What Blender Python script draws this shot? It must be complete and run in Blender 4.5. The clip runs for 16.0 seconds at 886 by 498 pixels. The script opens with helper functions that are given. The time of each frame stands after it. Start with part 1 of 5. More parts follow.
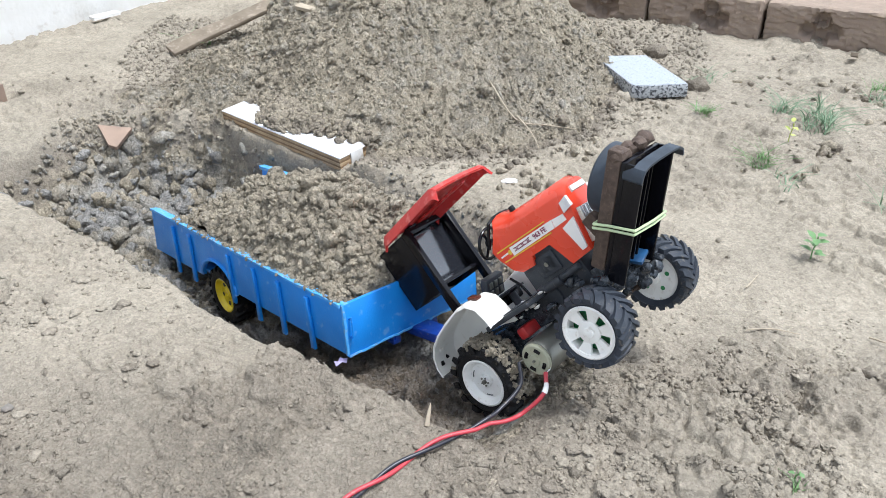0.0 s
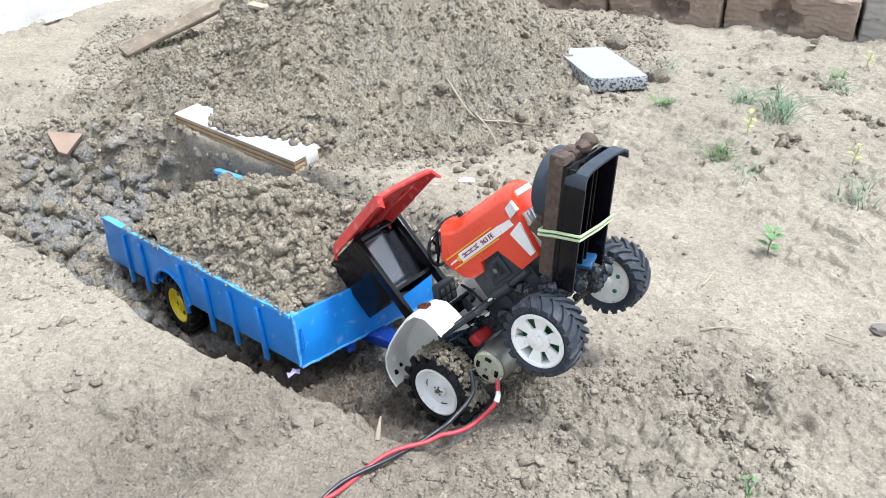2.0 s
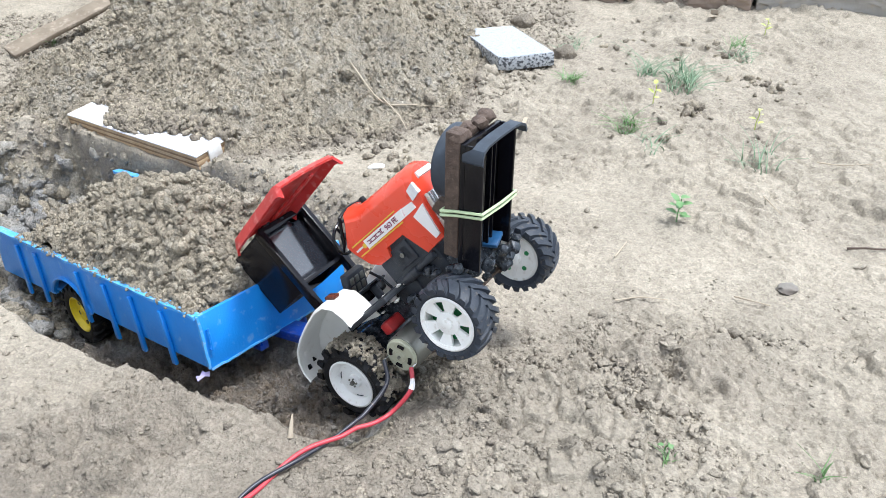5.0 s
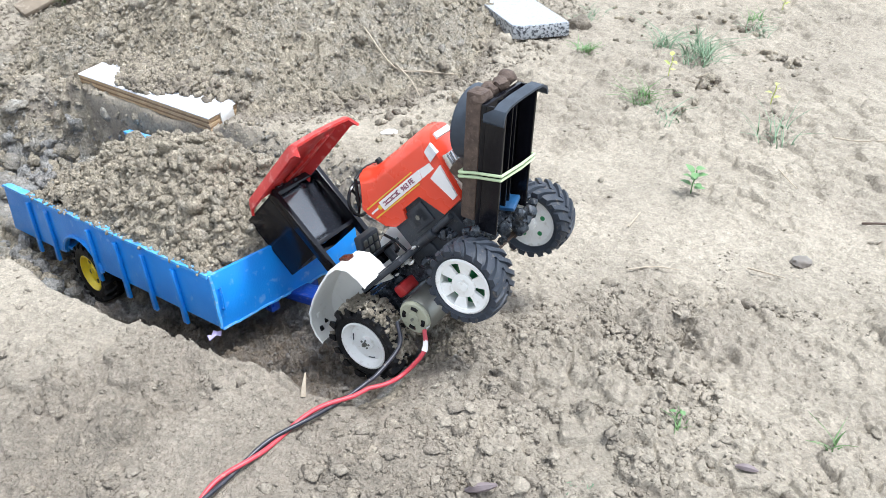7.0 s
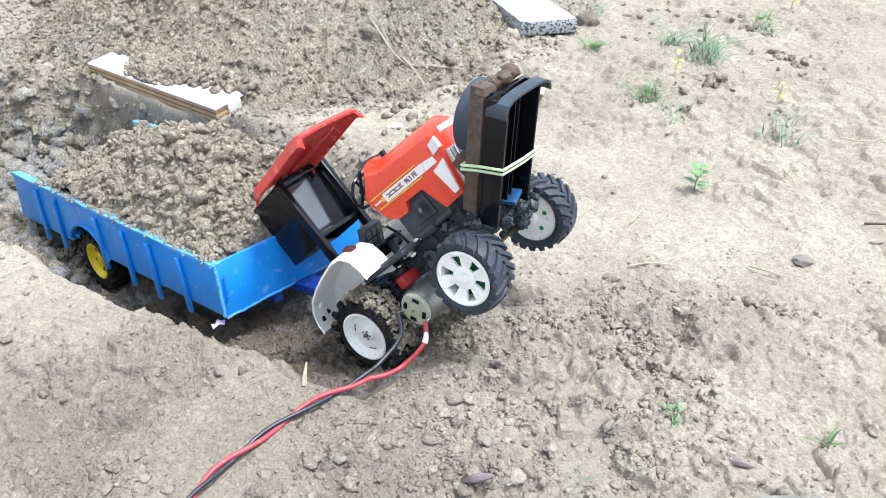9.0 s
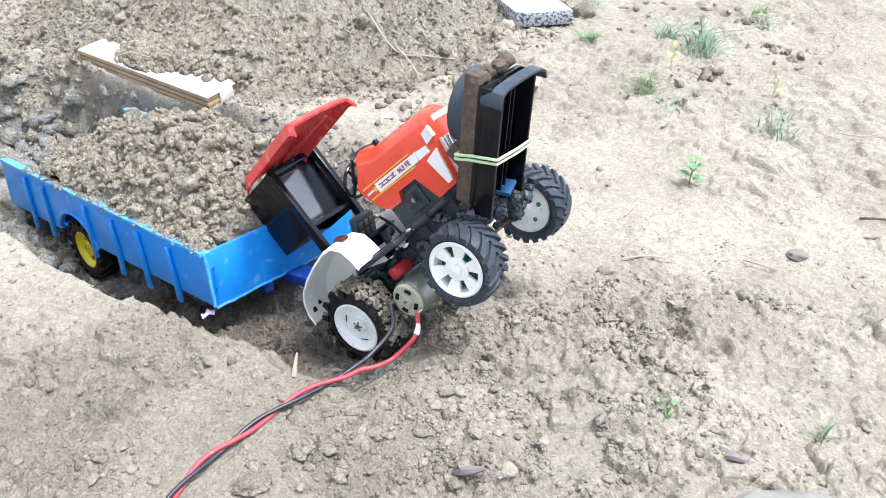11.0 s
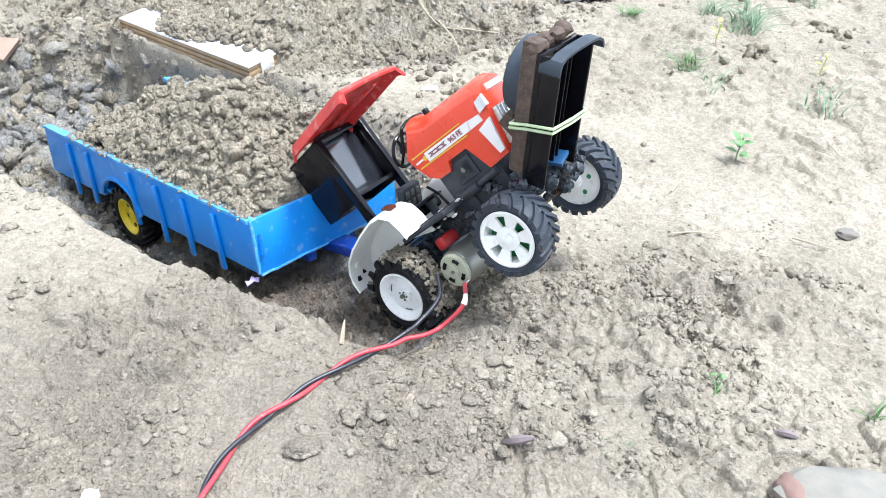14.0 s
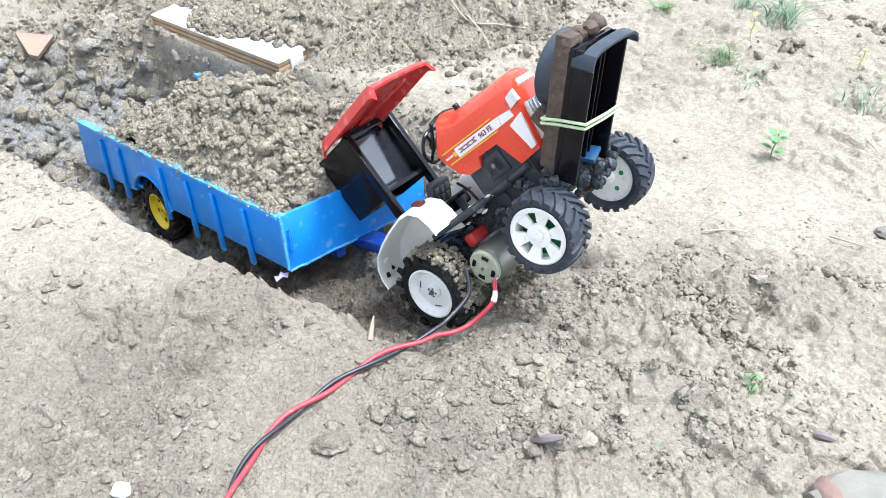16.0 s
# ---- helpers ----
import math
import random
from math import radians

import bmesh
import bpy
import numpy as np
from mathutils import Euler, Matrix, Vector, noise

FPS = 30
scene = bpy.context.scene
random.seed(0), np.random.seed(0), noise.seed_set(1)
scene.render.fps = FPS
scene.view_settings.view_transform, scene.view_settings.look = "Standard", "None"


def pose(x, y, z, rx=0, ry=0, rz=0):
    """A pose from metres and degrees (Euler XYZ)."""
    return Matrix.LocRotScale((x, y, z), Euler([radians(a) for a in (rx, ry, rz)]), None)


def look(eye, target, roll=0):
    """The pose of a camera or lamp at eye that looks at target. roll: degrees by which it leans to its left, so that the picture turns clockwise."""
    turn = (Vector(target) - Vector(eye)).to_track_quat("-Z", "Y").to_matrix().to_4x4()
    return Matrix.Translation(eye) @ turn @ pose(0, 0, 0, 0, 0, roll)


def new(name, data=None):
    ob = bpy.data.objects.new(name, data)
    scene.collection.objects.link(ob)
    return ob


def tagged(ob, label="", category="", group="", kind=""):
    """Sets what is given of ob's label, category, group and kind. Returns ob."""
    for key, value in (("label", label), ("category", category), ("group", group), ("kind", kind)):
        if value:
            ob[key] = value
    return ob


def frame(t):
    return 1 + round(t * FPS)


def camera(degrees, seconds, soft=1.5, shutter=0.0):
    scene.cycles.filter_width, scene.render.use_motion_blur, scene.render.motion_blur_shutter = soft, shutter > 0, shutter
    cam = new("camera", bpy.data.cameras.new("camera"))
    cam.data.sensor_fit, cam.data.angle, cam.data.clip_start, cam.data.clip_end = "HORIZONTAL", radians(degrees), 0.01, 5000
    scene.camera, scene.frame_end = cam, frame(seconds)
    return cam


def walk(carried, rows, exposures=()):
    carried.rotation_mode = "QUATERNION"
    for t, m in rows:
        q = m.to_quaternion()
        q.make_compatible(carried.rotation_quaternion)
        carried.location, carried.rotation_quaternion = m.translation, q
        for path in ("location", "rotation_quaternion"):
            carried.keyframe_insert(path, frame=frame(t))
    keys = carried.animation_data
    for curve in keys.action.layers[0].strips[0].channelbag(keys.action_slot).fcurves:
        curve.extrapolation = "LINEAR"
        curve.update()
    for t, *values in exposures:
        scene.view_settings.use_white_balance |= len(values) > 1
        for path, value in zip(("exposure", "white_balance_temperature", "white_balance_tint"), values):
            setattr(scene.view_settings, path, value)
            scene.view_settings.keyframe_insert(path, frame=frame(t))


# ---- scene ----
cam = camera(57.5, 16.0, soft=0.4)
PATH = [
    (0, (0.023, 0.022, 0.488), (0.195, 1.712, -0.568), -1.5),
    (0.5, (0.025, 0.024, 0.485), (0.195, 1.71, -0.578), -1.6),
    (1, (0.027, 0.028, 0.482), (0.196, 1.707, -0.591), -1.6),
    (1.5, (0.028, 0.029, 0.481), (0.199, 1.703, -0.6), -1.6),
    (2, (0.054, 0.04, 0.492), (0.272, 1.709, -0.587), -2.2),
    (2.5, (0.067, 0.047, 0.491), (0.358, 1.705, -0.589), -2.5),
    (3, (0.071, 0.05, 0.49), (0.406, 1.695, -0.596), -2.6),
    (3.5, (0.076, 0.053, 0.484), (0.439, 1.687, -0.61), -2.6),
    (4, (0.085, 0.05, 0.486), (0.464, 1.678, -0.612), -2.7),
    (4.2, (0.081, 0.05, 0.484), (0.459, 1.68, -0.611), -2.9),
    (6.3, (0.075, 0.046, 0.473), (0.45, 1.646, -0.668), -2.0),
    (6.5, (0.072, 0.046, 0.471), (0.444, 1.644, -0.672), -1.8),
    (7, (0.066, 0.047, 0.468), (0.429, 1.638, -0.687), -1.6),
    (7.5, (0.069, 0.046, 0.468), (0.425, 1.633, -0.696), -1.5),
    (8, (0.072, 0.044, 0.469), (0.425, 1.631, -0.696), -1.3),
    (10.3, (0.064, 0.039, 0.467), (0.403, 1.63, -0.696), -0.9),
    (10.5, (0.069, 0.042, 0.466), (0.413, 1.63, -0.701), -0.7),
    (11, (0.07, 0.045, 0.463), (0.429, 1.621, -0.714), -0.2),
    (11.5, (0.067, 0.045, 0.46), (0.439, 1.612, -0.725), 0.2),
    (12, (0.071, 0.043, 0.462), (0.449, 1.602, -0.733), 0.4),
    (12.5, (0.067, 0.044, 0.459), (0.449, 1.595, -0.744), 0.6),
    (13, (0.07, 0.047, 0.454), (0.444, 1.592, -0.76), 0.6),
    (13.5, (0.049, 0.046, 0.456), (0.386, 1.599, -0.759), 0.2),
    (14, (0.046, 0.046, 0.455), (0.352, 1.605, -0.76), -0.1),
    (14.5, (0.041, 0.046, 0.453), (0.327, 1.61, -0.761), -0.3),
    (15, (0.042, 0.047, 0.454), (0.308, 1.612, -0.763), -0.6),
    (15.5, (0.042, 0.049, 0.453), (0.294, 1.615, -0.766), -0.9),
    (16, (0.044, 0.05, 0.452), (0.285, 1.616, -0.769), -1.2),
]
EXPOSURES = [(0, 1.0, 6060, 8), (1, 1.14, 6060, 8), (2, 1.22, 6040, 8), (2.5, 1.26, 6030, 8), (3, 1.12, 6030, 8), (3.5, 0.88, 6030, 8), (4, 1.06, 6020, 8), (6.5, 1.28, 5990, 8), (8, 1.36, 5960, 8), (10.5, 1.5, 5910, 8), (12.5, 1.54, 5880, 7), (16, 1.58, 5860, 7)]
walk(cam, [(t, look(eye, target, roll)) for t, eye, target, roll in PATH], EXPOSURES)

# ---- sky and sun: a bright overcast day ----
world = bpy.data.worlds.new("sky")
scene.world = world
world.use_nodes = True
wn = world.node_tree.nodes
sky = wn.new("ShaderNodeTexSky")
sky.sky_type = "NISHITA"
sky.sun_disc = False
sky.sun_elevation = radians(70)
sky.sun_rotation = radians(112)
sky.air_density, sky.dust_density, sky.ozone_density = 1.0, 2.0, 1.0
soft_sky = wn.new("ShaderNodeHueSaturation")
soft_sky.inputs["Saturation"].default_value = 0.35
world.node_tree.links.new(sky.outputs[0], soft_sky.inputs["Color"])
world.node_tree.links.new(soft_sky.outputs[0], wn["Background"].inputs["Color"])
wn["Background"].inputs["Strength"].default_value = 0.15
sun_data = bpy.data.lights.new("sun", "SUN")
sun_data.energy, sun_data.angle, sun_data.color = 2.0, radians(12), (1.0, 0.985, 0.96)
sun = new("sun", sun_data)
sun.matrix_world = look((0.82, 0.61, 2.1), (0.1, 0.9, 0.0))

# ---- materials ----


def material(name):
    m = bpy.data.materials.new(name)
    m.use_nodes = True
    return m, m.node_tree.nodes, m.node_tree.links, m.node_tree.nodes["Principled BSDF"]


def worn(name, base, dark, rough=0.4, scale=60.0, amount=0.5, bump=0.15, metal=0.0, fine=900.0, coat=0.0, dirt=None, dirt_amount=0.0):
    """Paint, plastic, rubber or metal: two tones in blotches, fine relief, uneven gloss and a little dirt."""
    m, n, l, b = material(name)
    tc = n.new("ShaderNodeTexCoord")
    big = n.new("ShaderNodeTexNoise")
    big.inputs["Scale"].default_value, big.inputs["Detail"].default_value = scale, 6
    small = n.new("ShaderNodeTexNoise")
    small.inputs["Scale"].default_value, small.inputs["Detail"].default_value = fine, 3
    for t in (big, small):
        l.new(tc.outputs["Object"], t.inputs["Vector"])
    ramp = n.new("ShaderNodeValToRGB")
    ramp.color_ramp.elements[0].position, ramp.color_ramp.elements[1].position = 0.35, 0.7
    ramp.color_ramp.elements[0].color = (0, 0, 0, 1)
    ramp.color_ramp.elements[1].color = (amount, amount, amount, 1)
    l.new(big.outputs["Fac"], ramp.inputs["Fac"])
    mix = n.new("ShaderNodeMix")
    mix.data_type = "RGBA"
    mix.inputs["A"].default_value, mix.inputs["B"].default_value = (*base, 1), (*dark, 1)
    l.new(ramp.outputs["Color"], mix.inputs["Factor"])
    out = mix.outputs["Result"]
    if dirt:
        third = n.new("ShaderNodeTexNoise")
        third.inputs["Scale"].default_value, third.inputs["Detail"].default_value = scale * 2.7, 8
        l.new(tc.outputs["Object"], third.inputs["Vector"])
        r2 = n.new("ShaderNodeValToRGB")
        r2.color_ramp.elements[0].position, r2.color_ramp.elements[1].position = 0.62 - dirt_amount * 0.32, 0.9
        l.new(third.outputs["Fac"], r2.inputs["Fac"])
        mix2 = n.new("ShaderNodeMix")
        mix2.data_type = "RGBA"
        mix2.inputs["B"].default_value = (*dirt, 1)
        l.new(r2.outputs["Color"], mix2.inputs["Factor"])
        l.new(out, mix2.inputs["A"])
        out = mix2.outputs["Result"]
    l.new(out, b.inputs["Base Color"])
    rr = n.new("ShaderNodeMapRange")
    rr.inputs["To Min"].default_value, rr.inputs["To Max"].default_value = max(0.03, rough - 0.12), min(1, rough + 0.15)
    l.new(big.outputs["Fac"], rr.inputs["Value"])
    l.new(rr.outputs["Result"], b.inputs["Roughness"])
    b.inputs["Metallic"].default_value = metal
    b.inputs["Coat Weight"].default_value = coat
    bp = n.new("ShaderNodeBump")
    bp.inputs["Strength"].default_value, bp.inputs["Distance"].default_value = bump, 0.001
    l.new(small.outputs["Fac"], bp.inputs["Height"])
    l.new(bp.outputs["Normal"], b.inputs["Normal"])
    return m


def soil(name, dry, fresh, grey):
    """Crumbly earth: dry crust, fresh dug earth and grey subsoil, by the mesh's own tone."""
    m, n, l, b = material(name)
    tc = n.new("ShaderNodeTexCoord")
    tone = n.new("ShaderNodeAttribute")
    tone.attribute_name = "tone"
    noises = []
    for sc, de in ((9, 5), (70, 6), (420, 6), (1400, 3)):
        t = n.new("ShaderNodeTexNoise")
        t.inputs["Scale"].default_value, t.inputs["Detail"].default_value = sc, de
        l.new(tc.outputs["Object"], t.inputs["Vector"])
        noises.append(t)
    grain = n.new("ShaderNodeTexVoronoi")
    grain.inputs["Scale"].default_value = 300
    warp = n.new("ShaderNodeVectorMath")
    warp.operation = "MULTIPLY_ADD"
    warp.inputs[1].default_value = (0.006, 0.006, 0.006)
    l.new(noises[2].outputs["Color"], warp.inputs[0])
    l.new(tc.outputs["Object"], warp.inputs[2])
    l.new(warp.outputs["Vector"], grain.inputs["Vector"])
    add = n.new("ShaderNodeMath")
    add.operation = "MULTIPLY_ADD"
    add.inputs[1].default_value, add.inputs[2].default_value = 0.3, -0.15
    l.new(noises[1].outputs["Fac"], add.inputs[0])
    total = n.new("ShaderNodeMath")
    l.new(tone.outputs["Fac"], total.inputs[0])
    l.new(add.outputs[0], total.inputs[1])
    ramp = n.new("ShaderNodeValToRGB")
    e = ramp.color_ramp.elements
    e[0].position, e[0].color = 0.0, (*dry, 1)
    e[1].position, e[1].color = 0.4, (*fresh, 1)
    # Darker step: foreground shade put into the colour; trodden ruts reach partway.
    darkened = ramp.color_ramp.elements.new(0.2)
    darkened.color = (0.205, 0.177, 0.143, 1)
    g = ramp.color_ramp.elements.new(0.7)
    g.color = (*grey, 1)
    dark_earth = ramp.color_ramp.elements.new(1.0)
    dark_earth.color = (0.185, 0.148, 0.112, 1)
    l.new(total.outputs[0], ramp.inputs["Fac"])
    col = ramp.outputs["Color"]
    for t, lo, hi in ((noises[0].outputs["Fac"], 0.88, 1.12), (noises[1].outputs["Fac"], 0.88, 1.12), (noises[2].outputs["Fac"], 0.86, 1.14), (noises[3].outputs["Fac"], 0.84, 1.16)):
        mr = n.new("ShaderNodeMapRange")
        mr.inputs["From Min"].default_value, mr.inputs["From Max"].default_value = 0.3, 0.7
        mr.inputs["To Min"].default_value, mr.inputs["To Max"].default_value = lo, hi
        l.new(t, mr.inputs["Value"])
        mu = n.new("ShaderNodeVectorMath")
        mu.operation = "SCALE"
        l.new(col, mu.inputs[0])
        l.new(mr.outputs["Result"], mu.inputs["Scale"])
        col = mu.outputs["Vector"]
    speck = n.new("ShaderNodeSeparateColor")
    l.new(grain.outputs["Color"], speck.inputs["Color"])
    grit = n.new("ShaderNodeMapRange")
    grit.inputs["To Min"].default_value, grit.inputs["To Max"].default_value = 0.84, 1.16
    l.new(speck.outputs["Red"], grit.inputs["Value"])
    gm = n.new("ShaderNodeVectorMath")
    gm.operation = "SCALE"
    l.new(col, gm.inputs[0])
    l.new(grit.outputs["Result"], gm.inputs["Scale"])
    l.new(gm.outputs["Vector"], b.inputs["Base Color"])
    b.inputs["Roughness"].default_value = 0.95
    b.inputs["Specular IOR Level"].default_value = 0.2
    normal = None
    relief = n.new("ShaderNodeMapRange")
    relief.inputs["From Min"].default_value, relief.inputs["From Max"].default_value = 0.05, 0.45
    relief.inputs["To Min"].default_value, relief.inputs["To Max"].default_value = 0.36, 0.92
    l.new(tone.outputs["Fac"], relief.inputs["Value"])
    for source, dist in ((noises[2].outputs["Fac"], 0.007), (grain.outputs["Distance"], -0.0016), (noises[3].outputs["Fac"], 0.0012)):
        bp = n.new("ShaderNodeBump")
        l.new(relief.outputs["Result"], bp.inputs["Strength"])
        bp.inputs["Distance"].default_value = abs(dist)
        bp.invert = dist < 0
        l.new(source, bp.inputs["Height"])
        if normal is not None:
            l.new(normal, bp.inputs["Normal"])
        normal = bp.outputs["Normal"]
    l.new(normal, b.inputs["Normal"])
    return m


EARTH = (0.30, 0.235, 0.165)
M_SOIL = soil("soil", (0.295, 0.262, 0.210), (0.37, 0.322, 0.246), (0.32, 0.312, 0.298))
M_RED = worn("red_plastic", (0.68, 0.055, 0.022), (0.58, 0.042, 0.02), 0.26, 40, 0.5, 0.04, coat=0.4)
M_CANOPY = worn("red_paint_dusty", (0.52, 0.035, 0.032), (0.36, 0.025, 0.025), 0.36, 50, 0.6, 0.1, dirt=(0.66, 0.3, 0.27), dirt_amount=0.25)
M_WHITE = worn("white_plastic", (0.78, 0.77, 0.72), (0.66, 0.65, 0.6), 0.35, 40, 0.5, 0.05, dirt=(0.5, 0.45, 0.37), dirt_amount=0.05)
M_RIM = worn("white_rim_plastic", (0.8, 0.8, 0.77), (0.7, 0.69, 0.66), 0.3, 80, 0.5, 0.05, dirt=(0.42, 0.36, 0.28), dirt_amount=0.1)
M_BLACK = worn("black_gloss_paint", (0.004, 0.004, 0.006), (0.008, 0.008, 0.011), 0.16, 60, 0.5, 0.03)
M_DARK = worn("dark_grey_plastic", (0.032, 0.037, 0.045), (0.05, 0.055, 0.064), 0.4, 120, 0.7, 0.3, dirt=(0.14, 0.125, 0.105), dirt_amount=0.06)
M_GUNK = worn("black_glue", (0.012, 0.014, 0.018), (0.075, 0.088, 0.105), 0.22, 250, 0.8, 0.8, fine=300, dirt=(0.4, 0.4, 0.4), dirt_amount=0.05)
M_RUBBER = worn("tyre_rubber", (0.006, 0.006, 0.007), (0.014, 0.014, 0.016), 0.55, 90, 0.6, 0.3, dirt=(0.2, 0.16, 0.11), dirt_amount=0.04)
M_FRUBBER = worn("tyre_rubber_blue_grey", (0.028, 0.034, 0.046), (0.05, 0.058, 0.07), 0.45, 90, 0.6, 0.3, dirt=(0.22, 0.18, 0.13), dirt_amount=0.04)
M_BLUE = worn("blue_gloss_paint", (0.022, 0.26, 0.76), (0.016, 0.20, 0.66), 0.33, 30, 0.7, 0.25, fine=500, coat=0.2, dirt=(0.42, 0.60, 0.80), dirt_amount=0.02)
M_RAIL = worn("scuffed_blue_paint", (0.05, 0.31, 0.74), (0.12, 0.40, 0.74), 0.45, 90, 0.9, 0.4, fine=500, dirt=(0.5, 0.5, 0.47), dirt_amount=0.32)
M_DBLUE = worn("dark_blue_paint", (0.012, 0.05, 0.32), (0.01, 0.035, 0.2), 0.3, 60, 0.7, 0.3, dirt=EARTH, dirt_amount=0.12)
M_BLUETAPE = worn("blue_vinyl_tape", (0.02, 0.085, 0.20), (0.012, 0.05, 0.13), 0.3, 90, 0.6, 0.2)
M_YELLOW = worn("yellow_plastic", (0.78, 0.62, 0.02), (0.62, 0.47, 0.015), 0.35, 90, 0.5, 0.1, dirt=EARTH, dirt_amount=0.05)
M_STEEL = worn("zinc_steel", (0.24, 0.24, 0.215), (0.16, 0.16, 0.14), 0.42, 70, 0.7, 0.15, metal=0.7, dirt=(0.2, 0.17, 0.13), dirt_amount=0.15)
M_CREAM = worn("cream_plastic", (0.38, 0.38, 0.28), (0.3, 0.3, 0.22), 0.4, 120, 0.5, 0.1, dirt=(0.16, 0.14, 0.1), dirt_amount=0.08)
M_IRON = worn("rusty_iron", (0.055, 0.035, 0.026), (0.12, 0.085, 0.065), 0.7, 220, 0.8, 0.8, metal=0.1, fine=700, dirt=(0.2, 0.15, 0.11), dirt_amount=0.1)
M_BAND = worn("green_rubber", (0.46, 0.56, 0.34), (0.36, 0.45, 0.26), 0.5, 150, 0.5, 0.1)
M_DISC = worn("blue_grey_ferrite", (0.03, 0.042, 0.06), (0.015, 0.02, 0.03), 0.55, 90, 0.6, 0.2)
M_CHROME = worn("bright_metal", (0.7, 0.7, 0.7), (0.5, 0.5, 0.5), 0.25, 90, 0.5, 0.1, metal=0.9)
M_REDCLAMP = worn("red_clamp_paint", (0.5, 0.03, 0.03), (0.25, 0.02, 0.02), 0.35, 120, 0.6, 0.2)
M_GREEN = worn("green_plastic", (0.03, 0.22, 0.08), (0.02, 0.15, 0.05), 0.4, 90, 0.5, 0.1)
M_DECAL = worn("white_decal", (0.82, 0.8, 0.78), (0.74, 0.72, 0.7), 0.3, 90, 0.4, 0.02)
M_GOLD = worn("yellow_decal", (0.72, 0.5, 0.05), (0.6, 0.4, 0.04), 0.35, 90, 0.4, 0.02)
M_INK = worn("maroon_print", (0.2, 0.02, 0.07), (0.16, 0.02, 0.06), 0.4, 90, 0.4, 0.02)
M_LENS = worn("clear_lens", (0.75, 0.75, 0.76), (0.55, 0.55, 0.58), 0.12, 300, 0.6, 0.3, coat=0.6)
M_AMBER = worn("lamp_brown", (0.09, 0.025, 0.015), (0.05, 0.015, 0.01), 0.25, 200, 0.5, 0.1)
M_REDWIRE = worn("red_insulation", (0.46, 0.045, 0.06), (0.36, 0.035, 0.05), 0.4, 120, 0.5, 0.05, dirt=EARTH, dirt_amount=0.02)
M_BLACKWIRE = worn("black_insulation", (0.014, 0.015, 0.024), (0.03, 0.03, 0.04), 0.35, 120, 0.5, 0.05, dirt=EARTH, dirt_amount=0.02)
M_TAPE = worn("white_tape", (0.75, 0.74, 0.72), (0.6, 0.58, 0.55), 0.5, 200, 0.5, 0.3)
M_PLASTER = worn("whitewashed_plaster", (0.86, 0.86, 0.85), (0.76, 0.75, 0.72), 0.9, 14, 0.8, 0.8, fine=120, dirt=(0.5, 0.45, 0.38), dirt_amount=0.08)
M_BRICK = worn("mud_brick", (0.28, 0.215, 0.17), (0.22, 0.175, 0.14), 0.95, 26, 0.8, 0.9, fine=380, dirt=(0.36, 0.29, 0.21), dirt_amount=0.3)
M_BLOCK = worn("grey_cement_block", (0.34, 0.32, 0.29), (0.26, 0.245, 0.22), 0.95, 22, 0.8, 0.7, fine=300, dirt=(0.36, 0.29, 0.21), dirt_amount=0.2)
M_TILE = worn("white_laminate", (0.82, 0.82, 0.83), (0.72, 0.72, 0.73), 0.3, 20, 0.6, 0.05, dirt=(0.4, 0.33, 0.25), dirt_amount=0.12)
M_PLY = worn("plywood_edge", (0.45, 0.33, 0.2), (0.3, 0.2, 0.11), 0.7, 60, 0.7, 0.3)
M_PLYD = worn("plywood_dark_edge", (0.24, 0.155, 0.085), (0.16, 0.1, 0.055), 0.7, 60, 0.7, 0.3)
M_WOOD = worn("weathered_wood", (0.22, 0.18, 0.135), (0.12, 0.095, 0.07), 0.85, 30, 0.8, 0.6, fine=250, dirt=(0.42, 0.36, 0.29), dirt_amount=0.2)
M_STRAW = worn("dry_stalk", (0.40, 0.34, 0.26), (0.30, 0.25, 0.18), 0.8, 150, 0.6, 0.3)
M_ROCK = worn("brown_stone", (0.19, 0.18, 0.162), (0.17, 0.125, 0.10), 0.85, 25, 0.6, 0.6, fine=300)
M_PALEROCK = worn("pale_grey_stone", (0.23, 0.215, 0.185), (0.16, 0.155, 0.14), 0.9, 45, 0.8, 0.8, fine=260, dirt=(0.16, 0.15, 0.13), dirt_amount=0.1)
M_REDSTONE = worn("reddish_stone", (0.24, 0.145, 0.12), (0.2, 0.14, 0.12), 0.9, 60, 0.8, 0.8, fine=260)
M_YELLOWLEAF = worn("yellow_seedling", (0.38, 0.42, 0.10), (0.30, 0.38, 0.11), 0.5, 60, 0.7, 0.2)
M_GRASS = worn("grass_blade", (0.12, 0.23, 0.085), (0.19, 0.28, 0.12), 0.55, 40, 0.8, 0.1)
M_GREYGRASS = worn("grey_green_grass", (0.15, 0.25, 0.15), (0.25, 0.32, 0.21), 0.6, 40, 0.8, 0.1)
M_LEAF = worn("young_leaf", (0.10, 0.21, 0.075), (0.16, 0.27, 0.10), 0.5, 60, 0.7, 0.2)
M_SHARD = worn("red_clay_shard", (0.30, 0.215, 0.165), (0.24, 0.175, 0.135), 0.9, 60, 0.6, 0.5)
M_DRYLEAF = worn("dry_violet_leaf", (0.2, 0.165, 0.17), (0.15, 0.115, 0.11), 0.7, 90, 0.6, 0.3)
for dull in (M_BLACK, M_DARK, M_GUNK, M_RUBBER, M_FRUBBER):
    dull.node_tree.nodes["Principled BSDF"].inputs["Specular IOR Level"].default_value = 0.25
M_SCRAP = worn("lilac_paper", (0.36, 0.32, 0.52), (0.3, 0.26, 0.42), 0.8, 60, 0.6, 0.2)


